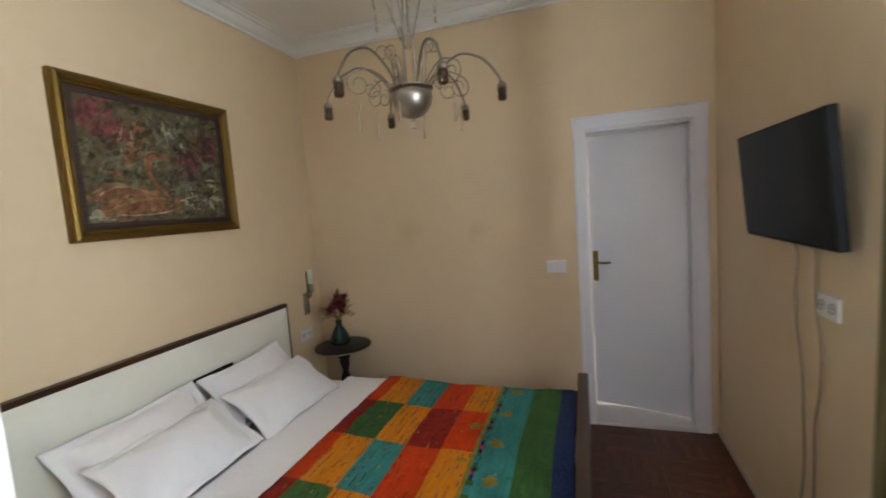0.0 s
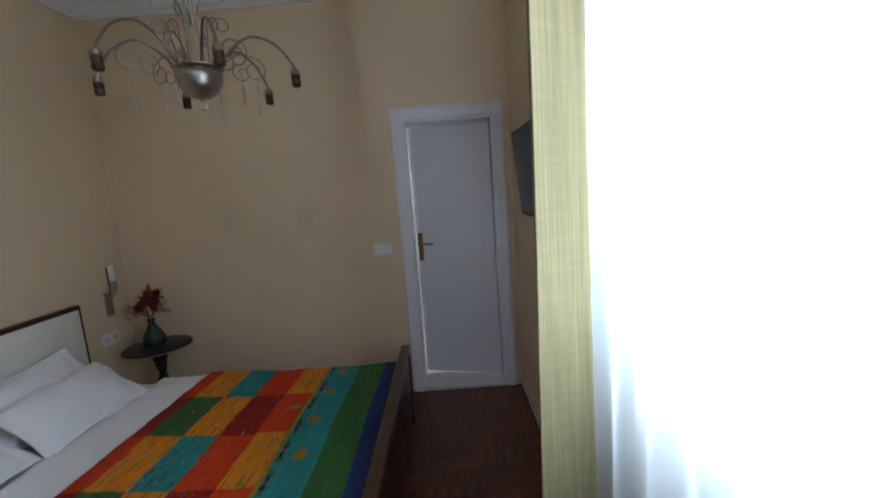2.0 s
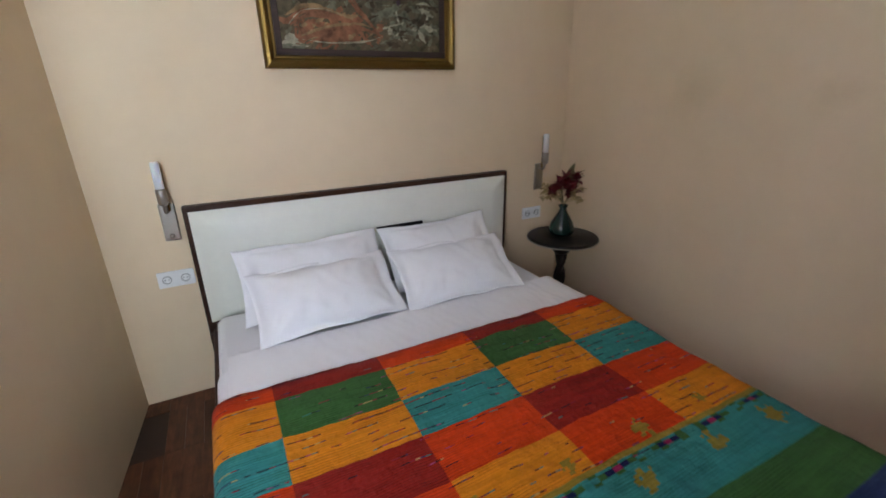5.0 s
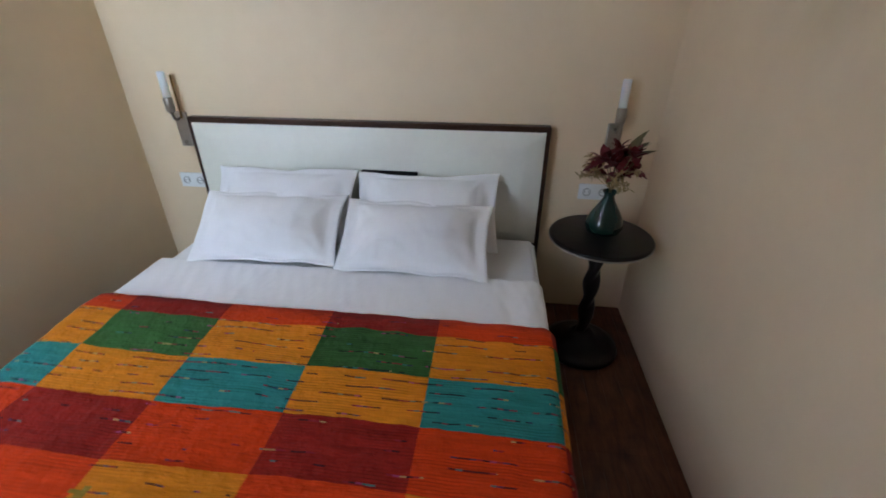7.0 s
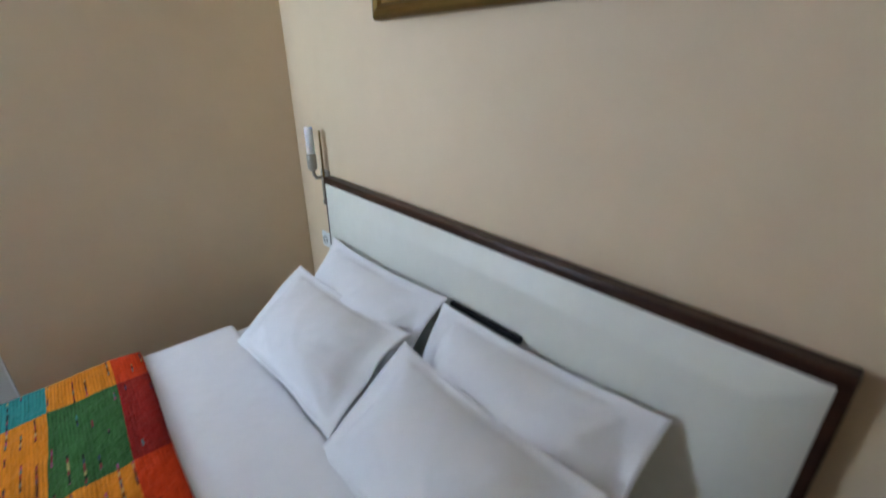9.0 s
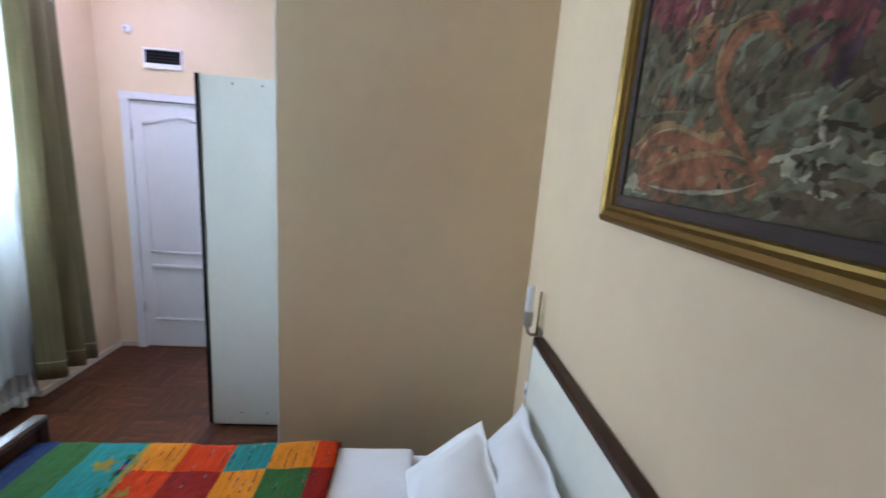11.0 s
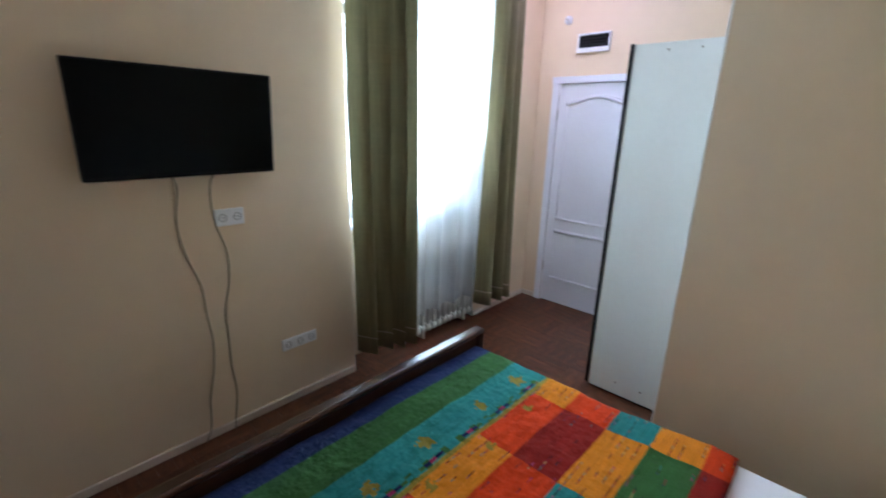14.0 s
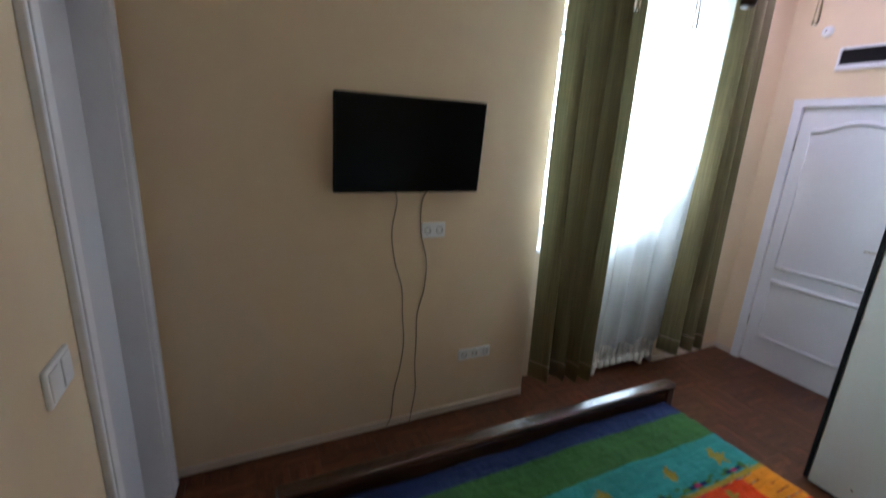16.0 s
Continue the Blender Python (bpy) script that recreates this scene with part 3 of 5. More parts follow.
# ---- window, radiator, curtains ----
def window():
    w = thing("window_1", (0, 0, 0), 0, "white plastic double window, blown out with daylight", "window", "", "structure")
    y0, y1, x = NY1 + 0.03, NY0 - 0.03, 3.18
    for a, c in ((y0, y0 + 0.06), (y1 - 0.06, y1)):
        part("window_frame", box(x, x + 0.07, a, c, WZ0, WZ1, 0.004), M["pvc"], w)
    for a, c in ((WZ0, WZ0 + 0.06), (WZ1 - 0.06, WZ1)):
        part("window_frame", box(x, x + 0.07, y0 + 0.058, y1 - 0.058, a, c, 0.004), M["pvc"], w)
    mid = (y0 + y1) / 2
    for a, c in ((y0 + 0.05, mid - 0.004), (mid + 0.004, y1 - 0.05)):
        b = box(x - 0.02, x + 0.045, a, a + 0.065, WZ0 + 0.05, WZ1 - 0.05, 0.005)
        box(x - 0.02, x + 0.045, c - 0.065, c, WZ0 + 0.05, WZ1 - 0.05, 0.005, bm=b)
        box(x - 0.02, x + 0.045, a + 0.06, c - 0.06, WZ0 + 0.05, WZ0 + 0.115, 0.005, bm=b)
        box(x - 0.02, x + 0.045, a + 0.06, c - 0.06, WZ1 - 0.115, WZ1 - 0.05, 0.005, bm=b)
        s = part("sash", b, M["pvc"], w)
        pane = part("pane", box(x + 0.01, x + 0.016, a + 0.06, c - 0.06, WZ0 + 0.11, WZ1 - 0.11), M["glass"], s, "clear glass pane")
        pane.visible_shadow = False
    b = box(x - 0.03, x - 0.02, mid - 0.03, mid - 0.005, 1.50, 1.57, 0.003)
    box(x - 0.055, x - 0.028, mid - 0.025, mid - 0.010, 1.42, 1.55, 0.005, bm=b)
    part("handle", b, M["pvc"], w, "white window handle")
    part("window_sill", box(2.99, x + 0.01, NY1 + 0.002, NY0 - 0.002, WZ0 - 0.032, WZ0 - 0.002, 0.008), M["pvc"], w, "white window sill board")
    return w


def radiator():
    r = thing("radiator", (2.945, 0, 0), 0, "white enamelled ribbed radiator under the window", "radiator")
    n, y = 11, -2.545
    for i in range(n):
        yy = y - i * 0.060
        b = bmesh.new()
        for dx in (-0.032, 0.0, 0.032):
            tube(bend([(dx, yy, 0.075), (dx, yy, 0.10), (dx, yy, 0.66), (dx, yy, 0.69)], 4), 0.0125, 8, bm=b)
        for z in (0.075, 0.685):
            box(-0.052, 0.052, yy - 0.024, yy + 0.024, z - 0.028, z + 0.028, 0.014, bm=b)
        part("section", b, M["radiator"], r, "", True)
    b = tube([(0, y + 0.03, 0.08), (0, y + 0.10, 0.08), (0.0, y + 0.10, 0.001)], 0.011, 10)
    part("pipe", b, M["radiator"], r)
    for i in (1, n - 2):
        part("foot", box(-0.045, 0.045, y - i * 0.060 - 0.012, y - i * 0.060 + 0.012, 0.001, 0.055, 0.003), M["radiator"], r)
    return r


def drape(name, y0, y1, x, z0, z1, folds, depth, material, parent, seed, gather=0.0, nu=180, nv=26, hem=0.0, lobed=False, slant=0.0):
    """Hanging cloth from y0 to y1 with upright folds, fuller and looser towards the hem."""
    rng = random.Random(seed)
    ph = [rng.uniform(0, 6.28) for _ in range(6)]

    def at(u, v):
        z = z0 + (z1 - z0) * v
        loose = 1.0 - 0.35 * v
        a = 2 * math.pi * folds * u + 0.9 * math.sin(2.3 * u * math.pi + ph[0]) + 0.25 * math.sin(3 * v + ph[1])
        d = depth * loose * (math.sin(a) + 0.35 * math.sin(2.1 * a + ph[2]) * (1 - 0.5 * v))
        if lobed:
            d = depth * (1.05 - 0.25 * v) * (1.0 - 2.1 * math.sqrt(math.sin(a / 2) ** 2 + 0.01) + 0.16 * math.sin(1.3 * a + ph[2]))
        shrink = 1 - gather * v
        mid = (y0 + y1) / 2
        y = mid + (y0 + (y1 - y0) * u - mid) * shrink + 0.30 * depth * math.cos(a) + 0.012 * math.sin(5 * v + ph[3] + 4 * u) * (1 - v)
        return (x + slant * (0.5 - u) + d + 0.012 * math.sin(4 * v + ph[4] + 6 * u) * (1 - v), y, z + 0.012 * math.sin(a + ph[5]) * (1 - v) ** 6)

    ob = part(name, sheet_mesh(nu, nv, at), material, parent, "", True)
    if hem:
        v0 = hem / (z1 - z0)
        seam = sheet_mesh(nu, 1, lambda u, v: tuple(Vector(at(u, v0 + 0.0022 * v)) - Vector((0.0045, 0, 0))))
        part("hem_seam", seam, M["skirt"], parent, "pale stitched hem line", True)
    return ob


def curtains():
    top = 2.865
    rail = thing("curtain_rail", (0, 0, 0), 0, "slim white ceiling curtain rail above the window", "curtain rail")
    part("rail", box(2.615, 2.80, -3.46, -1.76, top + 0.002, H + 0.001, 0.004), M["plastic"], rail)
    c = thing("curtain", (0, 0, 0), 0, "long olive green drape gathered beside the window", "curtain", "window drapes")
    thick(drape("drape", -1.900, -2.218, 2.712, 0.225, top, 3.3, 0.066, M["curtain"], c, 3, 0.04, hem=0.105, lobed=True, slant=0.105), 0.003)
    c = thing("curtain", (0, 0, 0), 0, "olive green drape hanging at the door side of the window", "curtain", "window drapes")
    thick(drape("drape", -2.985, -3.40, 2.705, 0.235, top, 3.0, 0.068, M["curtain"], c, 8, 0.34, hem=0.105, lobed=True), 0.003)
    s = thing("sheer_curtain", (0, 0, 0), 0, "thin white voile curtain hanging across the window", "curtain")
    drape("voile", -2.02, -3.30, 2.785, 0.285, top, 7.5, 0.019, M["sheer"], s, 5, 0.0, 260, 20)


window()
radiator()
curtains()


# ---- bed ----
MZ = 0.437  # top of the mattress
bed = thing("bed", (0, 0, 0), 0, "dark wooden double bed with a cream padded headboard", "bed")
b = box(0.004, 0.050, -2.215, -0.475, 0.10, 0.972, 0.006)
part("headboard", b, M["bed_wood"], bed)
for a, c in ((-2.215, -2.170), (-0.520, -0.475)):
    part("leg", box(0.006, 0.062, a, c, 0, 0.34, 0.004), M["bed_wood"], bed)


def pad_point(u, v):
    """Cushioned panel: flat, with a slope of four centimetres all round."""
    y, z = -2.194 + 1.698 * u, 0.395 + 0.552 * v
    e = min((y + 2.194) / 0.10, (-0.496 - y) / 0.10, (z - 0.395) / 0.07, (0.947 - z) / 0.07)
    return (0.052 + 0.030 * min(1, max(0, e)) ** 0.8, y, z)


def grid_fine(n, edge):
    """0 to 1 with extra steps at both ends."""
    return [edge * i / 6 for i in range(6)] + [edge + (1 - 2 * edge) * i / n for i in range(n)] + [1 - edge + edge * i / 6 for i in range(7)]


def grid_mesh(us, vs, at):
    bm = bmesh.new()
    g = [[bm.verts.new(at(u, v)) for v in vs] for u in us]
    for i in range(len(us) - 1):
        for j in range(len(vs) - 1):
            bm.faces.new([g[i][j], g[i + 1][j], g[i + 1][j + 1], g[i][j + 1]])
    return bm


part("headboard_pad", grid_mesh(grid_fine(12, 0.06), grid_fine(8, 0.13), pad_point), M["leather"], bed, "cream leatherette padding", True)
part("side_rail", box(0.055, 2.065, -2.195, -2.165, 0.22, 0.36, 0.005), M["bed_wood"], bed)
part("side_rail", box(0.055, 2.065, -0.525, -0.495, 0.22, 0.36, 0.005), M["bed_wood"], bed)
b = box(2.062, 2.098, -2.20, -0.45, 0.09, 0.505, 0.006)
part("footboard", b, M["bed_wood"], bed)
b = box(2.050, 2.112, -2.237, -0.412, 0.500, 0.532, 0.012, seg=3)
part("top_rail", b, M["rail_wood"], bed, "glossy rounded top rail")
for a, c in ((-2.232, -2.180), (-0.470, -0.418)):
    part("leg", box(2.052, 2.108, a, c, 0, 0.512, 0.008), M["bed_wood"], bed)
for y in (-1.9, -0.78):
    part("leg", box(1.0, 1.05, y - 0.025, y + 0.025, 0, 0.24, 0.003), M["bed_wood"], bed)
part("slat_base", box(0.06, 2.06, -2.16, -0.53, 0.24, 0.285, 0.004), M["bed_wood"], bed)

mattress = thing("mattress", (0, 0, 0.286), 0, "thick mattress under a white fitted sheet", "mattress")
rim = [(x, y, MZ - 0.286 - 0.022) for x, y in ((0.088, -0.54), (0.123, -0.505), (2.01, -0.505), (2.045, -0.54), (2.045, -2.13), (2.01, -2.165), (0.123, -2.165), (0.088, -2.13), (0.088, -0.54))]
part("piping", tube(rim, 0.004, 6), M["sheet"], mattress, "white sewn edge piping", True)
part("fitted_sheet", box(0.088, 2.045, -2.165, -0.505, 0.0, MZ - 0.286, 0.035, seg=4), M["sheet"], mattress, "", True)


def over_edge(s, top, y_n=-0.492, y_s=-2.178, r=0.045):
    """Cloth lying over the bed: s runs north to south from the middle; gives y, z."""
    half = (y_n - y_s) / 2
    mid = (y_n + y_s) / 2
    a = abs(s)
    flat = half - r
    arc = r * math.pi / 2
    if a <= flat:
        y, z = a, 0.0
    elif a <= flat + arc:
        t = (a - flat) / r
        y, z = flat + r * math.sin(t), -r * (1 - math.cos(t))
    else:
        y, z = half + 0.05 * (a - flat - arc), -r - (a - flat - arc)
    return mid + math.copysign(y, s), top + z


MID = (-0.492 - 2.178) / 2


def duvet():
    """White top sheet, folded back at its head end."""
    d = thing("duvet", (0, 0, 0), 0, "white cotton duvet cover folded back below the pillows", "duvet")

    def at(u, v):
        s = -0.84 - 0.16 + (0.84 + 0.16 + 0.86 + 0.06) * v
        x = 0.585 + 1.46 * u
        y, z = over_edge(s, MZ + 0.010 + 0.012 * min(1, u * 40) * max(0, 1 - u * 3))
        wob = 0.006 * math.sin(9 * s + 3 * u) + 0.004 * math.sin(23 * s + 17 * u)
        return (x + 0.010 * math.sin(6 * s) * max(0, 1 - u * 4), y, z + wob * 0.6)

    cover = part("cover", sheet_mesh(60, 70, at), M["sheet"], d, "", True)
    thick(cover, 0.008)

    def fold(u, v):
        s = -0.80 + 1.645 * v
        x = 0.528 + 0.364 * u + 0.010 * noise.noise((s * 3, 0.4, 8.0)) * (1 - u)
        y, z = over_edge(s, MZ + 0.020)
        lip = 0.016 * math.sqrt(max(0, 1 - ((u - 0.06) / 0.06) ** 2)) if u < 0.06 else 0.016 * (1 - max(0, u - 0.75))
        edge = min(1, 3.4 * (1 - u))
        wr = (0.006 * noise.noise((x * 2.5 + 7, s * 3.5, 2.0)) + 0.0022 * noise.noise((x * 6 + s * 5, s * 26 - x * 9, 1.0)) + 0.0012 * noise.noise((x * 16, s * 60 + x * 20, 3.0))) * edge
        if s > 0.45:
            wr += (0.008 * noise.noise((x * 5, s * 15, 5.0)) + 0.003 * noise.noise((x * 14, s * 40, 8.0))) * edge * min(1, (s - 0.45) * 6)
        return (x + 0.006 * math.sin(7 * s), y, z + lip + wr)

    top = part("turned_back_fold", sheet_mesh(56, 200, fold), M["sheet"], d, "", True)
    thick(top, 0.006)


duvet()

# blanket: patches by distance from the bed's head, and by distance along its width
ROW_X = [0.845, 0.932, 1.103, 1.266, 1.446, 1.598, 1.616, 1.800, 1.955, 2.048]
COL_W = 0.376


rng_b = random.Random(4)
BLOSSOMS = []
for i in range(7):
    y = -2.33 + 0.29 * i
    BLOSSOMS.append((1.705 + rng_b.uniform(-0.012, 0.012), y + rng_b.uniform(-0.02, 0.02), rng_b.uniform(0.036, 0.050)))
    BLOSSOMS.append((1.548 + rng_b.uniform(-0.02, 0.02), y + 0.145, rng_b.uniform(0.026, 0.044)))


def patch_color(x, s_y):
    """Which cloth lies at x from the wall and y (measured along the cloth)."""
    for bx, by, br in BLOSSOMS:
        dx, dy = x - bx, s_y - by
        d = math.hypot(dx, dy)
        if d < br and d < br * (0.66 + 0.14 * math.cos(5 * math.atan2(dy, dx) + by * 9) + 0.65 * noise.noise((x * 60, s_y * 60, 0))):
            return "yellow"
    col = math.floor((s_y + 2.0) / COL_W)
    even = col % 2 == 0
    if x < ROW_X[1] or ROW_X[3] <= x < ROW_X[4]:
        return "darkred" if even else "red"
    if x < ROW_X[2]:
        return "green" if even else "orange"
    if x < ROW_X[3]:
        return "orange" if even else "teal"
    if x < ROW_X[5]:
        return "red" if even else "orange"
    if x < ROW_X[6]:
        return "yellow"
    if x < 1.650:
        n = math.floor(s_y / 0.029)
        if 1.624 < x < 1.640:
            return ("pink", "navy", "teal", "red", "green", "teal", "yellow")[n * n % 7]
        return "teal_band" if n % 3 else "green_band"
    if x < ROW_X[7]:
        return "teal_band"
    if x < ROW_X[8]:
        return "green_band"
    return "blue"


def blanket():
    k = thing("blanket", (0, 0, 0), 0, "bright patchwork cotton blanket with red, orange, green and teal squares", "blanket")
    stops = [0.845, 0.888, 0.932] + [0.932 + 0.171 * i / 6 for i in range(1, 6)] + [1.103 + 0.163 * i / 5 for i in range(5)] + [1.266 + 0.180 * i / 5 for i in range(5)] + [1.446, 1.467, 1.485] + [1.50 + 0.098 * i / 10 for i in range(10)] + [1.598, 1.607, 1.616, 1.624, 1.632, 1.640, 1.650] + [1.65 + 0.10 * i / 10 for i in range(1, 11)] + [1.775] + [1.800 + 0.155 * i / 5 for i in range(5)] + [1.955, 1.98, 2.01, 2.035, 2.048]
    s0, s1 = -0.843 - 0.31, 0.843 + 0.24
    vs = []
    y = MID + s0
    while y < MID + s1:
        vs.append(y)
        y += 0.0094
    cuts = [-2.0 + COL_W * i for i in range(-3, 7)]
    for c in cuts:
        if vs[0] < c < vs[-1]:
            j = min(range(len(vs)), key=lambda i: abs(vs[i] - c))
            vs[j] = c
    bm = bmesh.new()
    g = []
    for x in stops:
        line = []
        for w in vs:
            s = w - MID
            yy, z = over_edge(s, MZ + 0.026 + 0.026 * min(1, max(0, 1 - (x - 0.93) / 0.35)), -0.478, -2.192, 0.058)
            z += 0.008 * noise.noise((x * 4, w * 4, 0.3)) + 0.0055 * noise.noise((x * 13, w * 13, 1.3)) + 0.0032 * noise.noise((x * 38, w * 26, 7.3))
            out = max(0, abs(s) - 0.86)
            yy += math.copysign(out * (0.05 * math.sin(x * 17) + 0.03 * math.sin(x * 31 + 1)), s)
            if x > 2.03:
                z -= 0.004
            line.append(bm.verts.new((x + 0.004 * math.sin(w * 7), yy, z)))
        g.append(line)
    names = list(B)
    for i in range(len(stops) - 1):
        for j in range(len(vs) - 1):
            f = bm.faces.new([g[i][j], g[i + 1][j], g[i + 1][j + 1], g[i][j + 1]])
            f.material_index = names.index(patch_color((stops[i] + stops[i + 1]) / 2, (vs[j] + vs[j + 1]) / 2))
            f.smooth = True
    cloth_ob = part("cloth", bm, [B[n] for n in names], k)
    thick(cloth_ob, 0.006)
    return k


blanket()


def pillow(w, h, t, flange, seed, m, label):
    """Stuffed pillow in a flanged case, lying in its own xy plane."""
    p = tagged(new("pillow"), label, "pillow", "pillows on the bed")
    p.matrix_basis = m
    rng = random.Random(seed)
    ox = rng.uniform(0, 50)
    bm = bmesh.new()
    nu, nv = 44, 34
    layers = []
    for side in (1, -1):
        g = []
        for i in range(nu + 1):
            line = []
            for j in range(nv + 1):
                u, v = i / nu * 2 - 1, j / nv * 2 - 1
                W, Hh = w / 2 + flange, h / 2 + flange * 0.45
                x, y = u * W, v * Hh
                ix, iy = max(0, 1 - (abs(x) / (w / 2)) ** 2.6), max(0, 1 - (abs(y) / (h / 2)) ** 2.2)
                puff = (ix ** 0.75 * iy ** 0.65) * t / 2
                pinch = 1 - 0.085 * (1 - abs(u) ** 2) * abs(v)
                pinch_x = 1 - 0.055 * (1 - abs(v) ** 2) * abs(u)
                fan = 0.5 + 0.5 * math.sin(9 * math.atan2(abs(y) - h / 2, abs(x) - w / 2) + ox)
                wr = 0.006 * (1 - abs(noise.noise((x * 5 + ox + y * 3, y * 4 - x * 2, 12 + side)))) ** 12 + 0.010 * (fan - 0.5) * math.exp(-6 * math.hypot(abs(x) - w / 2, abs(y) - h / 2)) + 0.012 * noise.noise((x * 6 + ox, y * 6, side)) + 0.005 * noise.noise((x * 18 + ox, y * 9, 3 + side)) + 0.002 * noise.noise((x * 45 + ox, y * 30, 6 + side))
                edge_w = 0.028 * noise.noise((x * 7 + ox, y * 7, 9)) * (1 if puff < 0.004 else 0.3)
                line.append(bm.verts.new((x * pinch_x, y * pinch, side * (puff + 0.0015) + wr * min(1, puff * 60) + edge_w)))
            g.append(line)
        layers.append(g)
        for i in range(nu):
            for j in range(nv):
                q = [g[i][j], g[i + 1][j], g[i + 1][j + 1], g[i][j + 1]]
                bm.faces.new(q if side > 0 else q[::-1])
    a, c = layers
    rim = [(i, 0) for i in range(nu)] + [(nu, j) for j in range(nv)] + [(i, nv) for i in range(nu, 0, -1)] + [(0, j) for j in range(nv, 0, -1)]
    for (i, j), (k, l) in zip(rim, rim[1:] + rim[:1]):
        bm.faces.new([a[i][j], c[i][j], c[k][l], a[k][l]])
    part("pillowcase", bm, M["sheet"], p, "", True)
    return p


def stand(cx, cy, cz, tilt, spin=0, roll=0):
    """A pillow with its centre at c: long side along y, its face turned up and to the bed's foot."""
    ex, ey = Vector((0, 1, 0)), Vector((-math.cos(radians(tilt)), 0, math.sin(radians(tilt))))
    m = Matrix((ex, ey, ex.cross(ey))).transposed().to_4x4()
    return Matrix.Translation((cx, cy, cz)) @ Matrix.Rotation(radians(spin), 4, "Z") @ m @ Matrix.Rotation(radians(roll), 4, "Z")


pillow(0.595, 0.325, 0.17, 0.052, 1, stand(0.228, -1.705, 0.618, 51, 0, 0.8), "white flanged pillow leaning against the headboard")
pillow(0.560, 0.325, 0.17, 0.052, 2, stand(0.226, -1.016, 0.616, 51, 0, 1.8), "white flanged pillow leaning against the headboard")
pillow(0.552, 0.315, 0.20, 0.052, 3, stand(0.405, -1.692, 0.585, 36, 4, -0.6), "white flanged pillow propped in front of another")
pillow(0.545, 0.315, 0.20, 0.052, 4, stand(0.425, -1.037, 0.582, 35, -1.5, 0.5), "white flanged pillow propped in front of another")
# plain thin black bar between the headboard and the pillows
tagged(part("black_strip", box(0.088, 0.104, -1.345, -1.075, 0.738, 0.757, 0.004), M["black"]), "thin black strip behind the pillows", "cloth strip")


# ---- bedside: table, vase, sconces, picture ----
def round_table():
    t = thing("round_table", (0.343, -0.260, 0), 0, "small round black-brown pedestal table beside the bed", "table")
    part("tabletop", lathe([(0, 0.578), (0.185, 0.578), (0.200, 0.582), (0.209, 0.589), (0.211, 0.596), (0.206, 0.602), (0.198, 0.604), (0, 0.604)], 48), M["black_wood"], t, "", True)
    part("edge_trim", lathe([(0.2095, 0.583), (0.2125, 0.585), (0.2125, 0.588), (0.2095, 0.590)], 64), M["chrome"], t, "thin metal edge trim", True)
    col = bmesh.new()
    n, rings = 24, []
    for j in range(60):
        z = 0.10 + 0.40 * j / 59
        ring = []
        for i in range(n):
            a = 2 * math.pi * i / n
            r = 0.030 + 0.007 * math.cos(2 * a - z * 42)
            ring.append(col.verts.new((r * math.cos(a), r * math.sin(a), z)))
        rings.append(ring)
    for lo, hi in zip(rings, rings[1:]):
        for i in range(n):
            col.faces.new([lo[i], lo[(i + 1) % n], hi[(i + 1) % n], hi[i]])
    part("twisted_column", col, M["black_wood"], t, "", True)
    part("collar", lathe([(0.034, 0.49), (0.050, 0.505), (0.046, 0.525), (0.085, 0.560), (0.120, 0.572), (0.120, 0.580), (0, 0.580)], 32), M["black_wood"], t, "", True)
    part("base", lathe([(0, 0.001), (0.165, 0.001), (0.172, 0.012), (0.165, 0.030), (0.130, 0.046), (0.085, 0.060), (0.055, 0.085), (0.036, 0.105), (0, 0.105)], 40), M["black_wood"], t, "", True)
    return t


def vase():
    v = thing("vase", (0.318, -0.250, 0.604), 0, "dark green glazed bulbous vase on the round table", "vase")
    part("body", lathe([(0, 0.001), (0.050, 0.001), (0.067, 0.010), (0.076, 0.030), (0.073, 0.052), (0.061, 0.082), (0.046, 0.108), (0.032, 0.132), (0.022, 0.153), (0.020, 0.166), (0.026, 0.178), (0.022, 0.178), (0.015, 0.164), (0.016, 0.140), (0, 0.12)], 32), M["vase"], v, "", True)
    part("lip", lathe([(0.0235, 0.176), (0.0272, 0.178), (0.0278, 0.181), (0.0268, 0.184), (0.0225, 0.183), (0.0225, 0.177), (0.0235, 0.176)], 32), M["vase"], v, "", True)


def blade(length, width, droop, bm, m, lobes=0):
    """A pointed leaf along +x, with a little curl."""
    n = 7
    lo, hi, mid = [], [], []
    for i in range(n + 1):
        u = i / n
        w = width * math.sin(math.pi * min(1, u * 0.97 + 0.03)) ** 0.8 * (1 - 0.25 * u)
        if lobes:
            w *= 1 + 0.25 * math.sin(lobes * u * math.pi)
        z = -droop * u * u * length
        lo.append(bm.verts.new(m @ Vector((u * length, -w / 2, z + 0.12 * w))))
        mid.append(bm.verts.new(m @ Vector((u * length, 0, z))))
        hi.append(bm.verts.new(m @ Vector((u * length, w / 2, z + 0.12 * w))))
    for a, c in ((lo, mid), (mid, hi)):
        for i in range(n):
            bm.faces.new([a[i], a[i + 1], c[i + 1], c[i]])


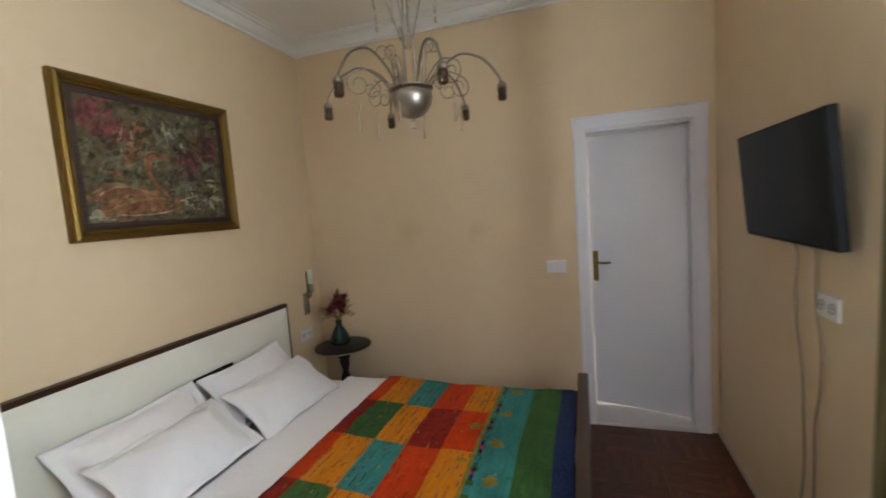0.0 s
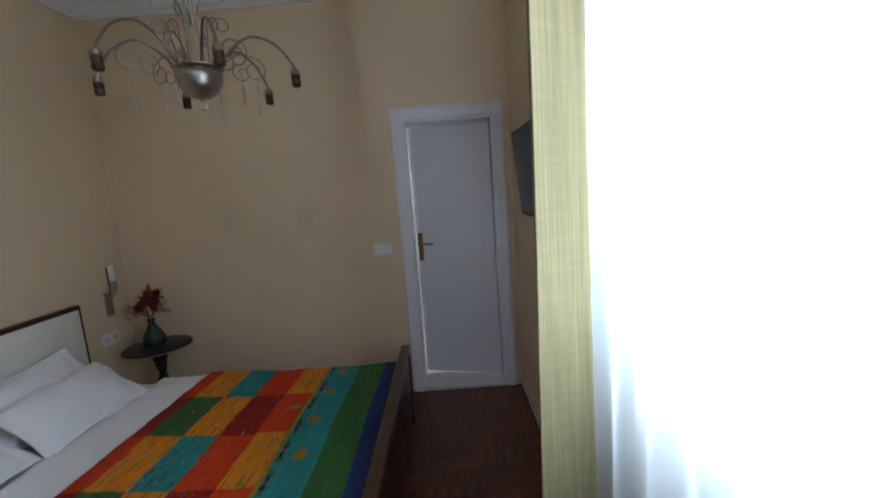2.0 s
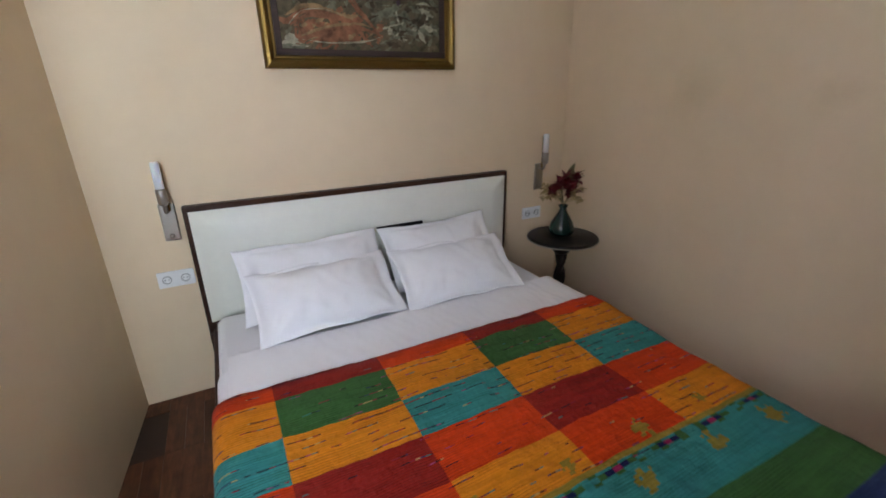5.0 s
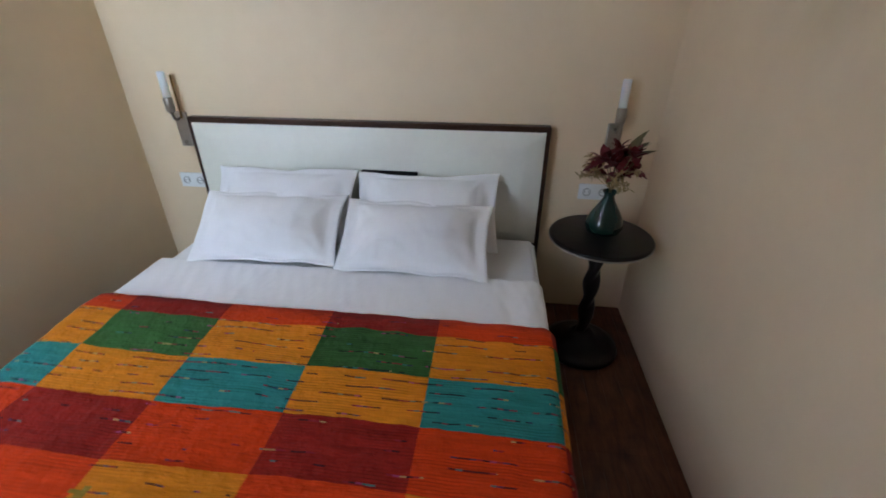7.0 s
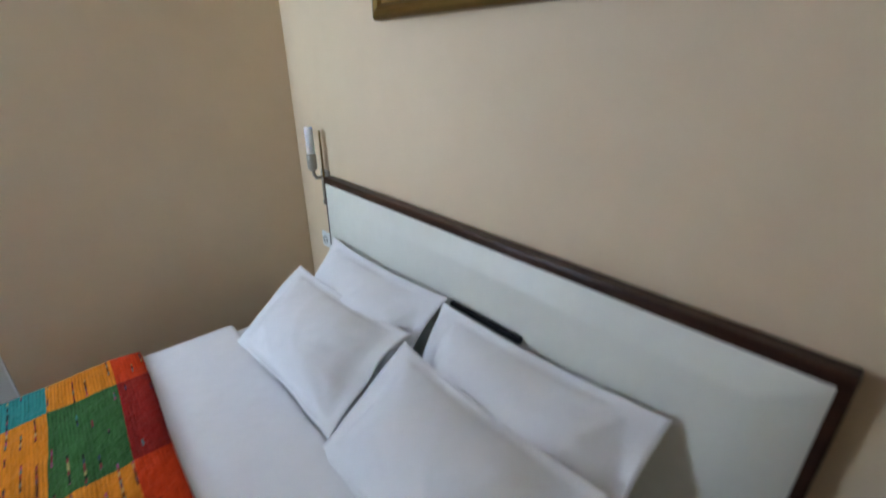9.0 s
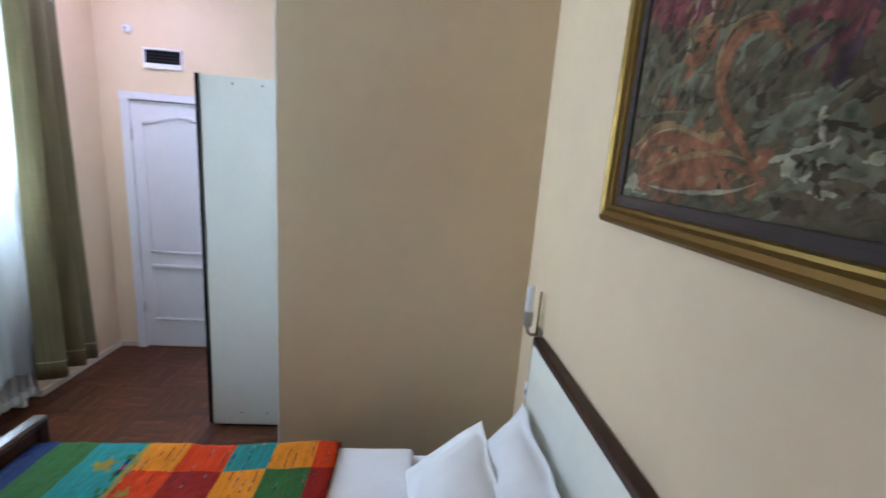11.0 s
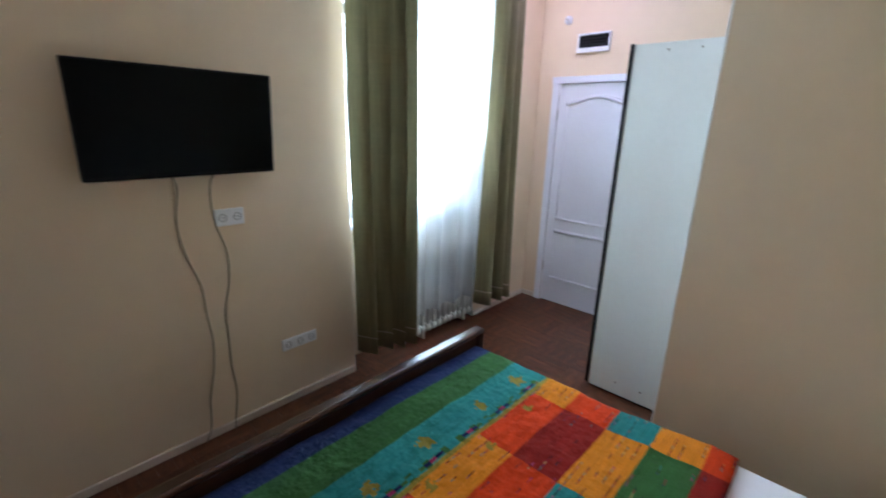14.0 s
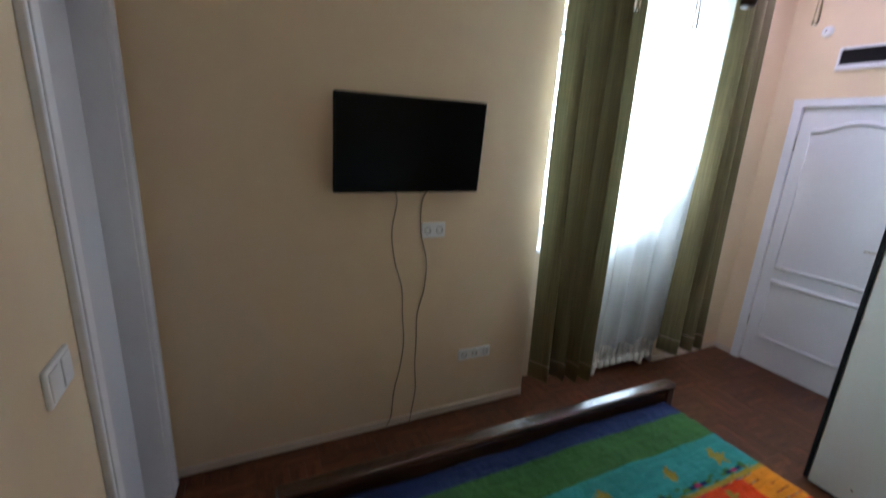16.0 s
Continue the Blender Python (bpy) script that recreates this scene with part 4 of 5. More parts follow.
def flowers():
    f = thing("dried_flowers", (0.318, -0.250, 0.604), 0, "dark red cloth flowers with dry golden sprigs in a vase", "flowers")
    f.scale = (1.1, 1.1, 1.1)
    rng = random.Random(11)
    for i in range(12):
        a, r, z = rng.uniform(0, 6.28), rng.uniform(0.02, 0.09), rng.uniform(0.22, 0.32)
        stem = tube(bend([(0, 0, 0.10), (0.006 * math.cos(a), 0.006 * math.sin(a), 0.18), (r * math.cos(a), r * math.sin(a), z)], 5), 0.0018, 5)
        part("stem", stem, M["leaf"], f)
    for cx, cy, cz, s in ((0.045, 0.01, 0.240, 0.85), (0.0, 0.065, 0.240, 0.8), (0.01, -0.045, 0.280, 0.8), (-0.035, 0.03, 0.275, 0.75), (0.03, 0.05, 0.300, 0.7), (0.0, 0.0, 0.315, 0.7), (-0.02, -0.06, 0.235, 0.75), (0.03, -0.02, 0.265, 0.8)):
        b = bmesh.new()
        for k in range(16):
            m = Matrix.Translation((cx, cy, cz)) @ Matrix.Rotation(2.4 * k, 4, "Z") @ Matrix.Rotation(radians(-rng.uniform(-15, 85)), 4, "Y")
            blade(s * rng.uniform(0.045, 0.080), s * 0.046, 0.25, b, m)
        part("bloom", b, M["petal"], f, "dark red petals", True)
    b = bmesh.new()
    for k in range(9):
        a = rng.uniform(0.5, 2.1)
        m = Matrix.Translation((-0.02, 0.03, 0.265)) @ Matrix.Rotation(a, 4, "Z") @ Matrix.Rotation(radians(-rng.uniform(30, 70)), 4, "Y")
        blade(rng.uniform(0.085, 0.135), 0.046, 0.25, b, m, 7)
    part("foliage", b, M["leaf"], f, "dry brown-green leaves", True)
    for k in range(12):
        b = bmesh.new()
        a = rng.uniform(-2.6, 0.6) if k < 7 else rng.uniform(0, 6.28)
        e = Vector((math.cos(a) * rng.uniform(0.085, 0.14), math.sin(a) * rng.uniform(0.085, 0.14), rng.uniform(0.19, 0.29)))
        line = bend([(0, 0, 0.17), (e * 0.55 + Vector((0, 0, 0.10))), e], 6)
        tube(line, 0.0014, 4, bm=b)
        for p in line[5:]:
            for _ in range(3):
                d = Vector((rng.uniform(-1, 1), rng.uniform(-1, 1), rng.uniform(-0.6, 1))).normalized()
                m = Matrix.Translation(p) @ d.to_track_quat("X", "Z").to_matrix().to_4x4()
                blade(rng.uniform(0.018, 0.030), 0.010, 0.1, b, m)
        part("sprig", b, M["sprig"], f, "dry golden sprig", True)


def sconce(y):
    s = thing("wall_sconce", (0, y, -0.012), 0, "nickel wall sconce with a white candle tube", "sconce", "sconces by the headboard")
    b = box(0.001, 0.016, -0.032, 0.032, 0.83, 1.00, 0.006)
    part("back_plate", b, M["chrome"], s)
    b = tube(bend([(0.012, 0, 0.975), (0.040, 0, 0.968), (0.058, 0, 0.980), (0.064, 0, 1.006)], 6), 0.007, 10)
    part("arm", b, M["chrome"], s, "", True)
    part("cup", lathe([(0, 0), (0.013, 0), (0.020, 0.010), (0.021, 0.062), (0.017, 0.072), (0, 0.072)], 20, (0.064, 0, 1.005)), M["chrome"], s, "nickel cup", True)
    part("candle_tube", lathe([(0, 0), (0.0175, 0), (0.0175, 0.105), (0.015, 0.112), (0, 0.112)], 20, (0.064, 0, 1.077)), M["milk"], s, "frosted white tube", True)
    part("rod", tube([(0.022, 0.012, 0.97), (0.022, 0.012, 1.17)], 0.0045, 8), M["brass"], s, "thin brass rod")
    part("knob", lathe([(0, 0), (0.010, 0.003), (0.010, 0.012), (0, 0.016)], 14, (0.016, 0, 0.855), axis=Matrix.Rotation(radians(90), 4, "Y")), M["chrome"], s, "", True)


def picture():
    y0, y1, z0, z1 = -1.776, -0.828, 1.542, 2.286
    p = thing("framed_painting", (0.002, 0, 0), 0, "oil painting in a gilded wooden frame with a dark liner", "painting")
    out = [(0.0, 0.0), (0.0, 0.030), (0.010, 0.042), (0.022, 0.046), (0.034, 0.040), (0.042, 0.030), (0.050, 0.030), (0.055, 0.022), (0.055, 0.0)]

    def side(a, c, inward, name):
        bm = bmesh.new()
        a, c, inward = Vector(a), Vector(c), Vector(inward)
        d = (c - a).normalized()
        e = []
        for q, s in ((a, 1), (c, -1)):
            e.append([bm.verts.new(q + inward * o + d * s * o + Vector((h, 0, 0))) for o, h in out])
        for i in range(len(out)):
            j = (i + 1) % len(out)
            bm.faces.new([e[0][i], e[0][j], e[1][j], e[1][i]])
        bmesh.ops.recalc_face_normals(bm, faces=bm.faces[:])
        part(name, bm, M["gold"], p)

    side((0, y0, z0), (0, y1, z0), (0, 0, 1), "frame_bar")
    side((0, y0, z1), (0, y1, z1), (0, 0, -1), "frame_bar")
    side((0, y0, z0), (0, y0, z1), (0, 1, 0), "frame_bar")
    side((0, y1, z0), (0, y1, z1), (0, -1, 0), "frame_bar")
    i, w = 0.053, 0.030
    for a in ((y0 + i, y1 - i, z0 + i, z0 + i + w), (y0 + i, y1 - i, z1 - i - w, z1 - i), (y0 + i, y0 + i + w, z0 + i + w, z1 - i - w), (y1 - i - w, y1 - i, z0 + i + w, z1 - i - w)):
        part("liner", box(0.002, 0.022, a[0], a[1], a[2], a[3], 0.003), M["liner"], p, "dark wooden liner")
    ya, yb, za, zb = y0 + i + w, y1 - i - w, z0 + i + w, z1 - i - w
    canvas = part("canvas", box(0.001, 0.014, ya, yb, za, zb), M["paint"], p, "thickly painted canvas")
    part("inner_slip", box(0.0, 0.016, ya - 0.003, yb + 0.003, za - 0.003, za), M["gold"], p)
    # strokes and dabs of paint
    tones = {"rust": (0.236, 0.103, 0.054, 1), "amber": (0.257, 0.162, 0.081, 1), "rose": (0.203, 0.062, 0.062, 1), "wine": (0.121, 0.045, 0.042, 1), "plum": (0.074, 0.043, 0.054, 1), "cream": (0.338, 0.304, 0.209, 1), "moss": (0.116, 0.093, 0.055, 1), "umber": (0.074, 0.051, 0.030, 1), "grey": (0.155, 0.149, 0.097, 1)}
    mats = {n: Mat(n + "_oil_paint", c, 0.75, spec=0.12) for n, c in tones.items()}
    for m in mats.values():
        m.mottle(26, 0.6, (1, 1, 1), 6)
        m.bump(m.noise(60, 4, (1, 1, 1), 0.6, 1.5), 0.7, 0.003)
    rng = random.Random(9)

    def ribbon(bm, line, w0, h):
        """A ribbon of paint along (along the wall, up) points in parts of the canvas."""
        pts = bend([(0, ya + (yb - ya) * a, za + (zb - za) * c) for a, c in line], 5)
        prev = None
        for n, q in enumerate(pts):
            u = n / (len(pts) - 1)
            d = (pts[min(n + 1, len(pts) - 1)] - pts[max(n - 1, 0)]).normalized()
            t = Vector((0, -d.z, d.y)) * (w0 * (0.25 + 0.75 * math.sin(math.pi * min(1, u + 0.08))) * rng.uniform(0.7, 1.3) / 2)
            row = [bm.verts.new(q - t + Vector((0.0145, 0, 0))), bm.verts.new(q + Vector((0.0148 + h, 0, 0))), bm.verts.new(q + t + Vector((0.0145, 0, 0)))]
            for v in row:
                v.co.y, v.co.z = min(max(v.co.y, ya), yb), min(max(v.co.z, za), zb)
            if prev:
                bm.faces.new([prev[0], prev[1], row[1], row[0]])
                bm.faces.new([prev[1], prev[2], row[2], row[1]])
            prev = row

    def tone_at(a, c):
        """The chief colour at a place of the canvas."""
        def near(x, y, rx, ry):
            return math.hypot((a - x) / rx, (c - y) / ry) < rng.uniform(0.55, 1.1)
        if near(0.12, 0.86, 0.15, 0.14) or near(0.20, 0.74, 0.10, 0.08):
            return rng.choice(("rose", "rose", "rose", "wine", "rose"))
        if near(0.27, 0.68, 0.07, 0.10):
            return rng.choice(("amber", "moss", "cream"))
        if near(0.36, 0.74, 0.06, 0.08) or near(0.30, 0.56, 0.06, 0.07) or near(0.20, 0.42, 0.08, 0.07):
            return rng.choice(("rust", "rust", "umber"))
        if near(0.60, 0.82, 0.09, 0.16):
            return rng.choice(("grey", "cream", "moss", "grey"))
        if near(0.72, 0.52, 0.13, 0.12) or near(0.90, 0.70, 0.10, 0.20):
            return rng.choice(("wine", "plum", "rose", "umber", "wine"))
        if near(0.80, 0.20, 0.20, 0.20):
            return rng.choice(("grey", "cream", "moss", "grey", "umber"))
        if near(0.30, 0.15, 0.30, 0.13):
            return rng.choice(("rust", "rust", "rust", "amber"))
        if a < 0.12 and c < 0.1:
            return rng.choice(("cream", "grey"))
        return rng.choice(("moss", "moss", "moss", "moss", "grey", "umber"))

    dabs = {n: bmesh.new() for n in tones}
    for _ in range(620):
        a, c = rng.uniform(0.01, 0.99), rng.uniform(0.01, 0.99)
        turn, size = rng.gauss(0.9 if c > 0.4 else 0.25, 0.7), rng.uniform(0.022, 0.075)
        da, dc = size * math.cos(turn), size * math.sin(turn) * 1.3
        ribbon(dabs[tone_at(a, c)], [(a - da, c - dc), (a + rng.uniform(-0.008, 0.008), c + rng.uniform(-0.008, 0.008)), (a + da, c + dc)], rng.uniform(0.016, 0.044), rng.uniform(0.0002, 0.0009))
    for n, bm in dabs.items():
        tagged(part("brushwork", bm, mats[n].m, p, "", True), "", "", "", "stuff")

    def stroke(line, w0, tone, h):
        bm = bmesh.new()
        ribbon(bm, line, w0, h)
        part("paint_stroke", bm, mats[tone].m, p, "", True)

    for line, tone in (([(0.58, 0.12), (0.50, 0.24), (0.43, 0.36), (0.40, 0.48), (0.44, 0.57), (0.53, 0.58), (0.58, 0.50)], "rust"), ([(0.05, 0.20), (0.16, 0.27), (0.30, 0.25), (0.44, 0.20)], "rust"), ([(0.12, 0.07), (0.28, 0.13), (0.46, 0.17), (0.58, 0.13)], "rust")):
        for k in range(4):
            o = 0.016 * (k - 1.5)
            stroke([(a + o * 0.6 + rng.uniform(-0.008, 0.008), c - o + rng.uniform(-0.01, 0.01)) for a, c in line], rng.uniform(0.014, 0.026), "amber" if k == 0 else tone, 0.0026)
    stroke([(0.54, 0.90), (0.56, 0.78), (0.57, 0.68)], 0.012, "cream", 0.0026)
    stroke([(0.64, 0.88), (0.65, 0.76), (0.66, 0.68)], 0.010, "grey", 0.0026)
    stroke([(0.16, 0.06), (0.30, 0.05), (0.50, 0.07), (0.60, 0.11)], 0.010, "cream", 0.0026)
    stroke([(0.05, 0.17), (0.12, 0.26), (0.24, 0.29), (0.34, 0.26)], 0.008, "cream", 0.0028)
    stroke([(0.04, 0.36), (0.16, 0.36), (0.28, 0.35)], 0.009, "grey", 0.0024)
    stroke([(0.84, 0.37), (0.90, 0.38), (0.94, 0.36)], 0.012, "cream", 0.0026)


round_table()
vase()
flowers()
sconce(-0.197)
sconce(-2.272)
picture()


# ---- television, cables, sockets ----
def television():
    t = thing("television", (2.818, -1.118, 1.577), 0, "black flat television on a wall bracket", "television")
    t.matrix_basis = pose(2.822, -1.118, 1.577, 0, 0, 0) @ pose(0, 0, 0, 0, -5, 0)
    part("housing", box(-0.012, 0.022, -0.368, 0.368, -0.218, 0.218, 0.006), M["black"], t)
    part("screen", box(-0.0145, -0.0125, -0.359, 0.359, -0.202, 0.210), M["screen"], t, "glossy dark screen")
    part("back_cover", box(0.020, 0.050, -0.24, 0.24, -0.17, 0.10, 0.010), M["black"], t)
    part("bracket", box(0.048, 0.078, -0.05, 0.05, -0.06, 0.06, 0.005), M["black"], t)
    return t


def cable(y0, y1, z1, seed, bow=0.0):
    rng = random.Random(seed)
    pts = [(2.862, y0, 1.40), (2.880, y0, 1.36)]
    for i in range(9):
        u = i / 8
        pts.append((EX - 0.010, y0 + (y1 - y0) * u ** 2.2 - bow * math.sin(math.pi * u ** 1.6) + rng.uniform(-0.022, 0.022), 1.30 + (z1 - 1.30) * u))
    pts.append((EX - 0.028, y1 + 0.02, 0.006))
    c = tagged(part("cable", tube(bend(pts, 6), 0.0034, 8), M["cable"], None, "", True), "thin brown-grey cable hanging down the wall", "cable", "cables under the television")
    return c


def faceplate(name, m, w, h, holes, label, category):
    """A white plastic plate in its own xz plane, facing -y, with sockets or rockers."""
    p = tagged(new(name), label, category)
    p.matrix_basis = m
    part("plate", box(-w / 2, w / 2, -0.010, 0.001, -h / 2, h / 2, 0.004), M["plastic"], p)
    n = abs(holes)
    for i in range(n):
        cx = (i - (n - 1) / 2) * w / n
        if holes > 0:
            # the grey paints in the shade of the round recess
            part("socket", lathe([(0.019, -0.0005), (0.019, 0.004), (0.016, 0.004), (0.015, -0.003), (0, -0.003)], 20, (cx, -0.010, 0), axis=Matrix.Rotation(radians(90), 4, "X")), M["shaded_plastic"], p, "round socket with its recess shade put into the grey", True)
            # near-black pegs that paint the shade of the pin holes
            b = bmesh.new()
            for d in (-0.008, 0.008):
                lathe([(0, 0.0), (0.0026, 0.0), (0.0026, 0.0035), (0, 0.0035)], 8, (cx + d, -0.0085, 0), bm=b, axis=Matrix.Rotation(radians(90), 4, "X"))
            part("pin_holes", b, M["dark"], p)
        else:
            part("rocker", box(cx - w / n / 2 + 0.008, cx + w / n / 2 - 0.008, -0.0135, -0.009, -h / 2 + 0.010, h / 2 - 0.010, 0.002), M["plastic"], p)
    return p


television()
cable(-1.055, -1.05, 0.07, 1, 0.075)
cable(-1.225, -1.195, 0.06, 2)
faceplate("wall_socket", pose(EX, -1.278, 1.148, 0, 0, -90), 0.135, 0.082, 2, "white double wall socket below the television", "socket")
faceplate("wall_socket", pose(EX, -1.588, 0.372, 0, 0, -90), 0.215, 0.070, 3, "white triple wall socket low on the wall", "socket")
faceplate("light_switch", pose(1.932, 0, 1.120, 0, 0, 0), 0.130, 0.085, -2, "white double light switch by the door", "switch")
faceplate("wall_socket", pose(0, -0.235, 0.664, 0, 0, 90), 0.15, 0.078, 2, "white double wall socket behind the vase", "socket")
faceplate("wall_socket", pose(0, -2.300, 0.634, 0, 0, 90), 0.15, 0.078, 2, "white double wall socket beside the headboard", "socket")


# ---- chandelier ----
def chandelier():
    cx, cy, cz = 1.447, -1.283, 2.055
    c = thing("chandelier", (cx, cy, H), 0, "six-armed nickel chandelier with scrolls and crystal drops, unlit", "chandelier")
    dz = cz - H
    part("bowl", lathe([(0, dz - 0.088), (0.02, dz - 0.086), (0.045, dz - 0.076), (0.066, dz - 0.058), (0.080, dz - 0.036), (0.088, dz - 0.010), (0.089, dz + 0.016), (0.085, dz + 0.016), (0.078, dz - 0.03), (0.05, dz - 0.065), (0, dz - 0.08)], 40), M["chrome"], c, "brushed nickel bowl", True)
    part("ring", lathe([(0.060, dz + 0.030), (0.094, dz + 0.030), (0.097, dz + 0.034), (0.094, dz + 0.038), (0.060, dz + 0.038), (0.060, dz + 0.030)], 40), M["chrome"], c, "", True)
    part("finial", lathe([(0, dz - 0.132), (0.009, dz - 0.129), (0.016, dz - 0.120), (0.0175, dz - 0.112), (0.015, dz - 0.103), (0.007, dz - 0.097), (0.006, dz - 0.091), (0, dz - 0.086)], 20), M["crystal"], c, "clear glass finial ball", True)
    b = bmesh.new()
    for i in range(2):
        a = math.pi * i + 0.5
        tube(bend([(0.030 * math.cos(a), 0.030 * math.sin(a), dz + 0.032), (0.022 * math.cos(a), 0.022 * math.sin(a), dz + 0.16), (0.009 * math.cos(a), 0.009 * math.sin(a), dz + 0.42), (0.008 * math.cos(a), 0.008 * math.sin(a), -0.03)], 6), 0.0052, 8, bm=b)
    part("stem", b, M["chrome"], c, "", True)
    part("canopy", lathe([(0, 0.0), (0.065, 0.0), (0.065, -0.008), (0.040, -0.030), (0.012, -0.045), (0, -0.045)], 32), M["chrome"], c, "", True)
    for k in range(6):
        a = radians(8 + 60 * k)
        d = Vector((math.cos(a), math.sin(a), 0))
        up = Vector((0, 0, 1))
        line = bend([d * 0.085 + up * (dz + 0.034), d * 0.14 + up * (dz + 0.105), d * 0.22 + up * (dz + 0.150), d * 0.31 + up * (dz + 0.118), d * 0.365 + up * (dz + 0.050), d * 0.380 + up * (dz + 0.016)], 8)
        arm = part("arm", tube(line, 0.0050, 8), M["nickel"], c, "thin bent nickel arm", True)
        tip = d * 0.380 + up * dz
        part("cap", lathe([(0.006, 0.022), (0.015, 0.016), (0.019, 0.004), (0.019, -0.006), (0, -0.006)], 18, tip), M["nickel"], arm, "small nickel cap", True)
        part("lamp_holder", lathe([(0.016, -0.006), (0.0185, -0.012), (0.0185, -0.024), (0.015, -0.028), (0.0185, -0.033), (0.0185, -0.047), (0.014, -0.054), (0, -0.054)], 18, tip), M["bakelite"], arm, "brown bakelite lamp holder", True)
    up = Vector((0, 0, 1))

    def drop(hang, holder, long=0.082):
        """A hook, three cut beads and a long prism."""
        b = tube([hang, hang - up * 0.02], 0.0008, 4)
        for q in range(3):
            lathe([(0, -0.006), (0.0062, 0), (0, 0.006)], 8, hang - up * (0.024 + 0.012 * q), bm=b)
        lathe([(0, -long), (0.0062, -long + 0.003), (0.0070, -long + 0.010), (0.0045, -0.010), (0, 0.0)], 6, hang - up * 0.058, bm=b)
        part("crystal_drop", b, M["crystal"], holder, "clear crystal drop")

    def curl(d, cr, cz, r0, r1, start, turns, sense):
        """A flat spiral in the upright plane through d, winding inward."""
        out = []
        n = 18
        for i in range(n + 1):
            u = i / n
            a, r = start + sense * turns * 2 * math.pi * u, r0 + (r1 - r0) * u
            out.append(d * (cr + r * math.cos(a)) + up * (dz + cz + r * math.sin(a)))
        return out

    for k in range(6):
        a = radians(38 + 60 * k)
        d = Vector((math.cos(a), math.sin(a), 0))
        # low scroll: out over the rim, then curling down and in
        lead = bend([d * 0.080 + up * (dz + 0.036), d * 0.120 + up * (dz + 0.080), d * 0.175 + up * (dz + 0.112), d * 0.225 + up * (dz + 0.100)], 5)
        s = part("scroll", tube(lead + curl(d, 0.222, 0.048, 0.050, 0.020, 1.35, 1.25, -1), 0.0032, 6, ends=0.0024), M["nickel"], c, "thin wire scroll", True)
        drop(d * 0.226 + up * (dz - 0.002), s)
        s = part("scroll", tube(curl(d, 0.168, 0.030, 0.040, 0.014, 1.9, 1.2, 1), 0.0028, 6, ends=0.0022), M["nickel"], s, "thin wire scroll", True)
        # high scroll beside the stem
        top = (0.215, 0.175)[k % 2]
        lead = bend([d * 0.066 + up * (dz + 0.036), d * 0.070 + up * (dz + top * 0.5), d * 0.078 + up * (dz + top * 0.85)], 5)
        s = part("scroll", tube(lead + curl(d, 0.112, top, 0.034, 0.014, 2.9, 1.15, -1), 0.0030, 6, ends=0.0022), M["nickel"], c, "thin wire scroll", True)
    # thin upper tendrils with a bead at the tip
    for a0, h0 in ((2.4, 0.50), (5.2, 0.44), (0.6, 0.46), (3.9, 0.40)):
        d = Vector((math.cos(a0), math.sin(a0), 0))
        pts = [d * 0.010 + up * (dz + 0.20), d * 0.040 + up * (dz + h0 * 0.66), d * 0.072 + up * (dz + h0 * 0.9), d * 0.105 + up * (dz + h0), d * 0.138 + up * (dz + h0 - 0.03), d * 0.130 + up * (dz + h0 - 0.060)]
        s = part("scroll", tube(bend(pts, 8), 0.0022, 6, ends=0.0018), M["nickel"], c, "thin wire scroll", True)
        drop(pts[-1], s, 0.03)
    return c


chandelier()


# ---- entrance corner: wardrobe, vent, ceiling light ----
def wardrobe():
    x0, x1, y0, y1, z1 = 1.10, 1.715, -3.86, -2.932, 2.020
    w = thing("wardrobe", (0, 0, 0), 0, "tall white laminate wardrobe with a black front edge", "wardrobe")
    for a in (y1 - 0.018, y0):
        part("side_panel", box(x0, x1, a, a + 0.018, 0.022, z1, 0.0012), M["laminate"], w)
    part("top_panel", box(x0, x1 - 0.002, y0 + 0.019, y1 - 0.019, z1 - 0.020, z1 - 0.002, 0.001), M["laminate"], w)
    part("bottom_panel", box(x0, x1 - 0.002, y0 + 0.019, y1 - 0.019, 0.060, 0.078, 0.001), M["laminate"], w)
    part("back_panel", box(x0 - 0.004, x0, y0, y1, 0.03, z1, 0.0), M["laminate"], w)
    part("plinth", box(x0 + 0.02, x1 - 0.04, y0 + 0.02, y1 - 0.02, 0.0, 0.060, 0.001), M["black"], w)
    mid = (y0 + y1) / 2
    for a, c in ((y0, mid - 0.002), (mid + 0.002, y1)):
        d = part("door", box(x1 + 0.003, x1 + 0.021, a, c, 0.030, z1 + 0.004, 0.0015), M["laminate"], w, "plain white laminate door")
        k = c - 0.04 if a == y0 else a + 0.04
        part("handle", box(x1 + 0.021, x1 + 0.045, k - 0.006, k + 0.006, 0.98, 1.12, 0.004), M["chrome"], d, "slim nickel handle")
    part("edge_trim", box(x1 + 0.002, x1 + 0.022, y1 + 0.0005, y1 + 0.003, 0.030, z1 + 0.004), M["black"], w, "black edge trim")
    for x, z in ((1.40, 0.10), (1.55, 0.10), (1.40, 1.985), (1.55, 1.985)):
        part("screw_cap", lathe([(0, 0.002), (0.005, 0.0015), (0.006, 0.0)], 10, (x, y1, z), axis=Matrix.Rotation(radians(-90), 4, "X")), M["cable"], w)


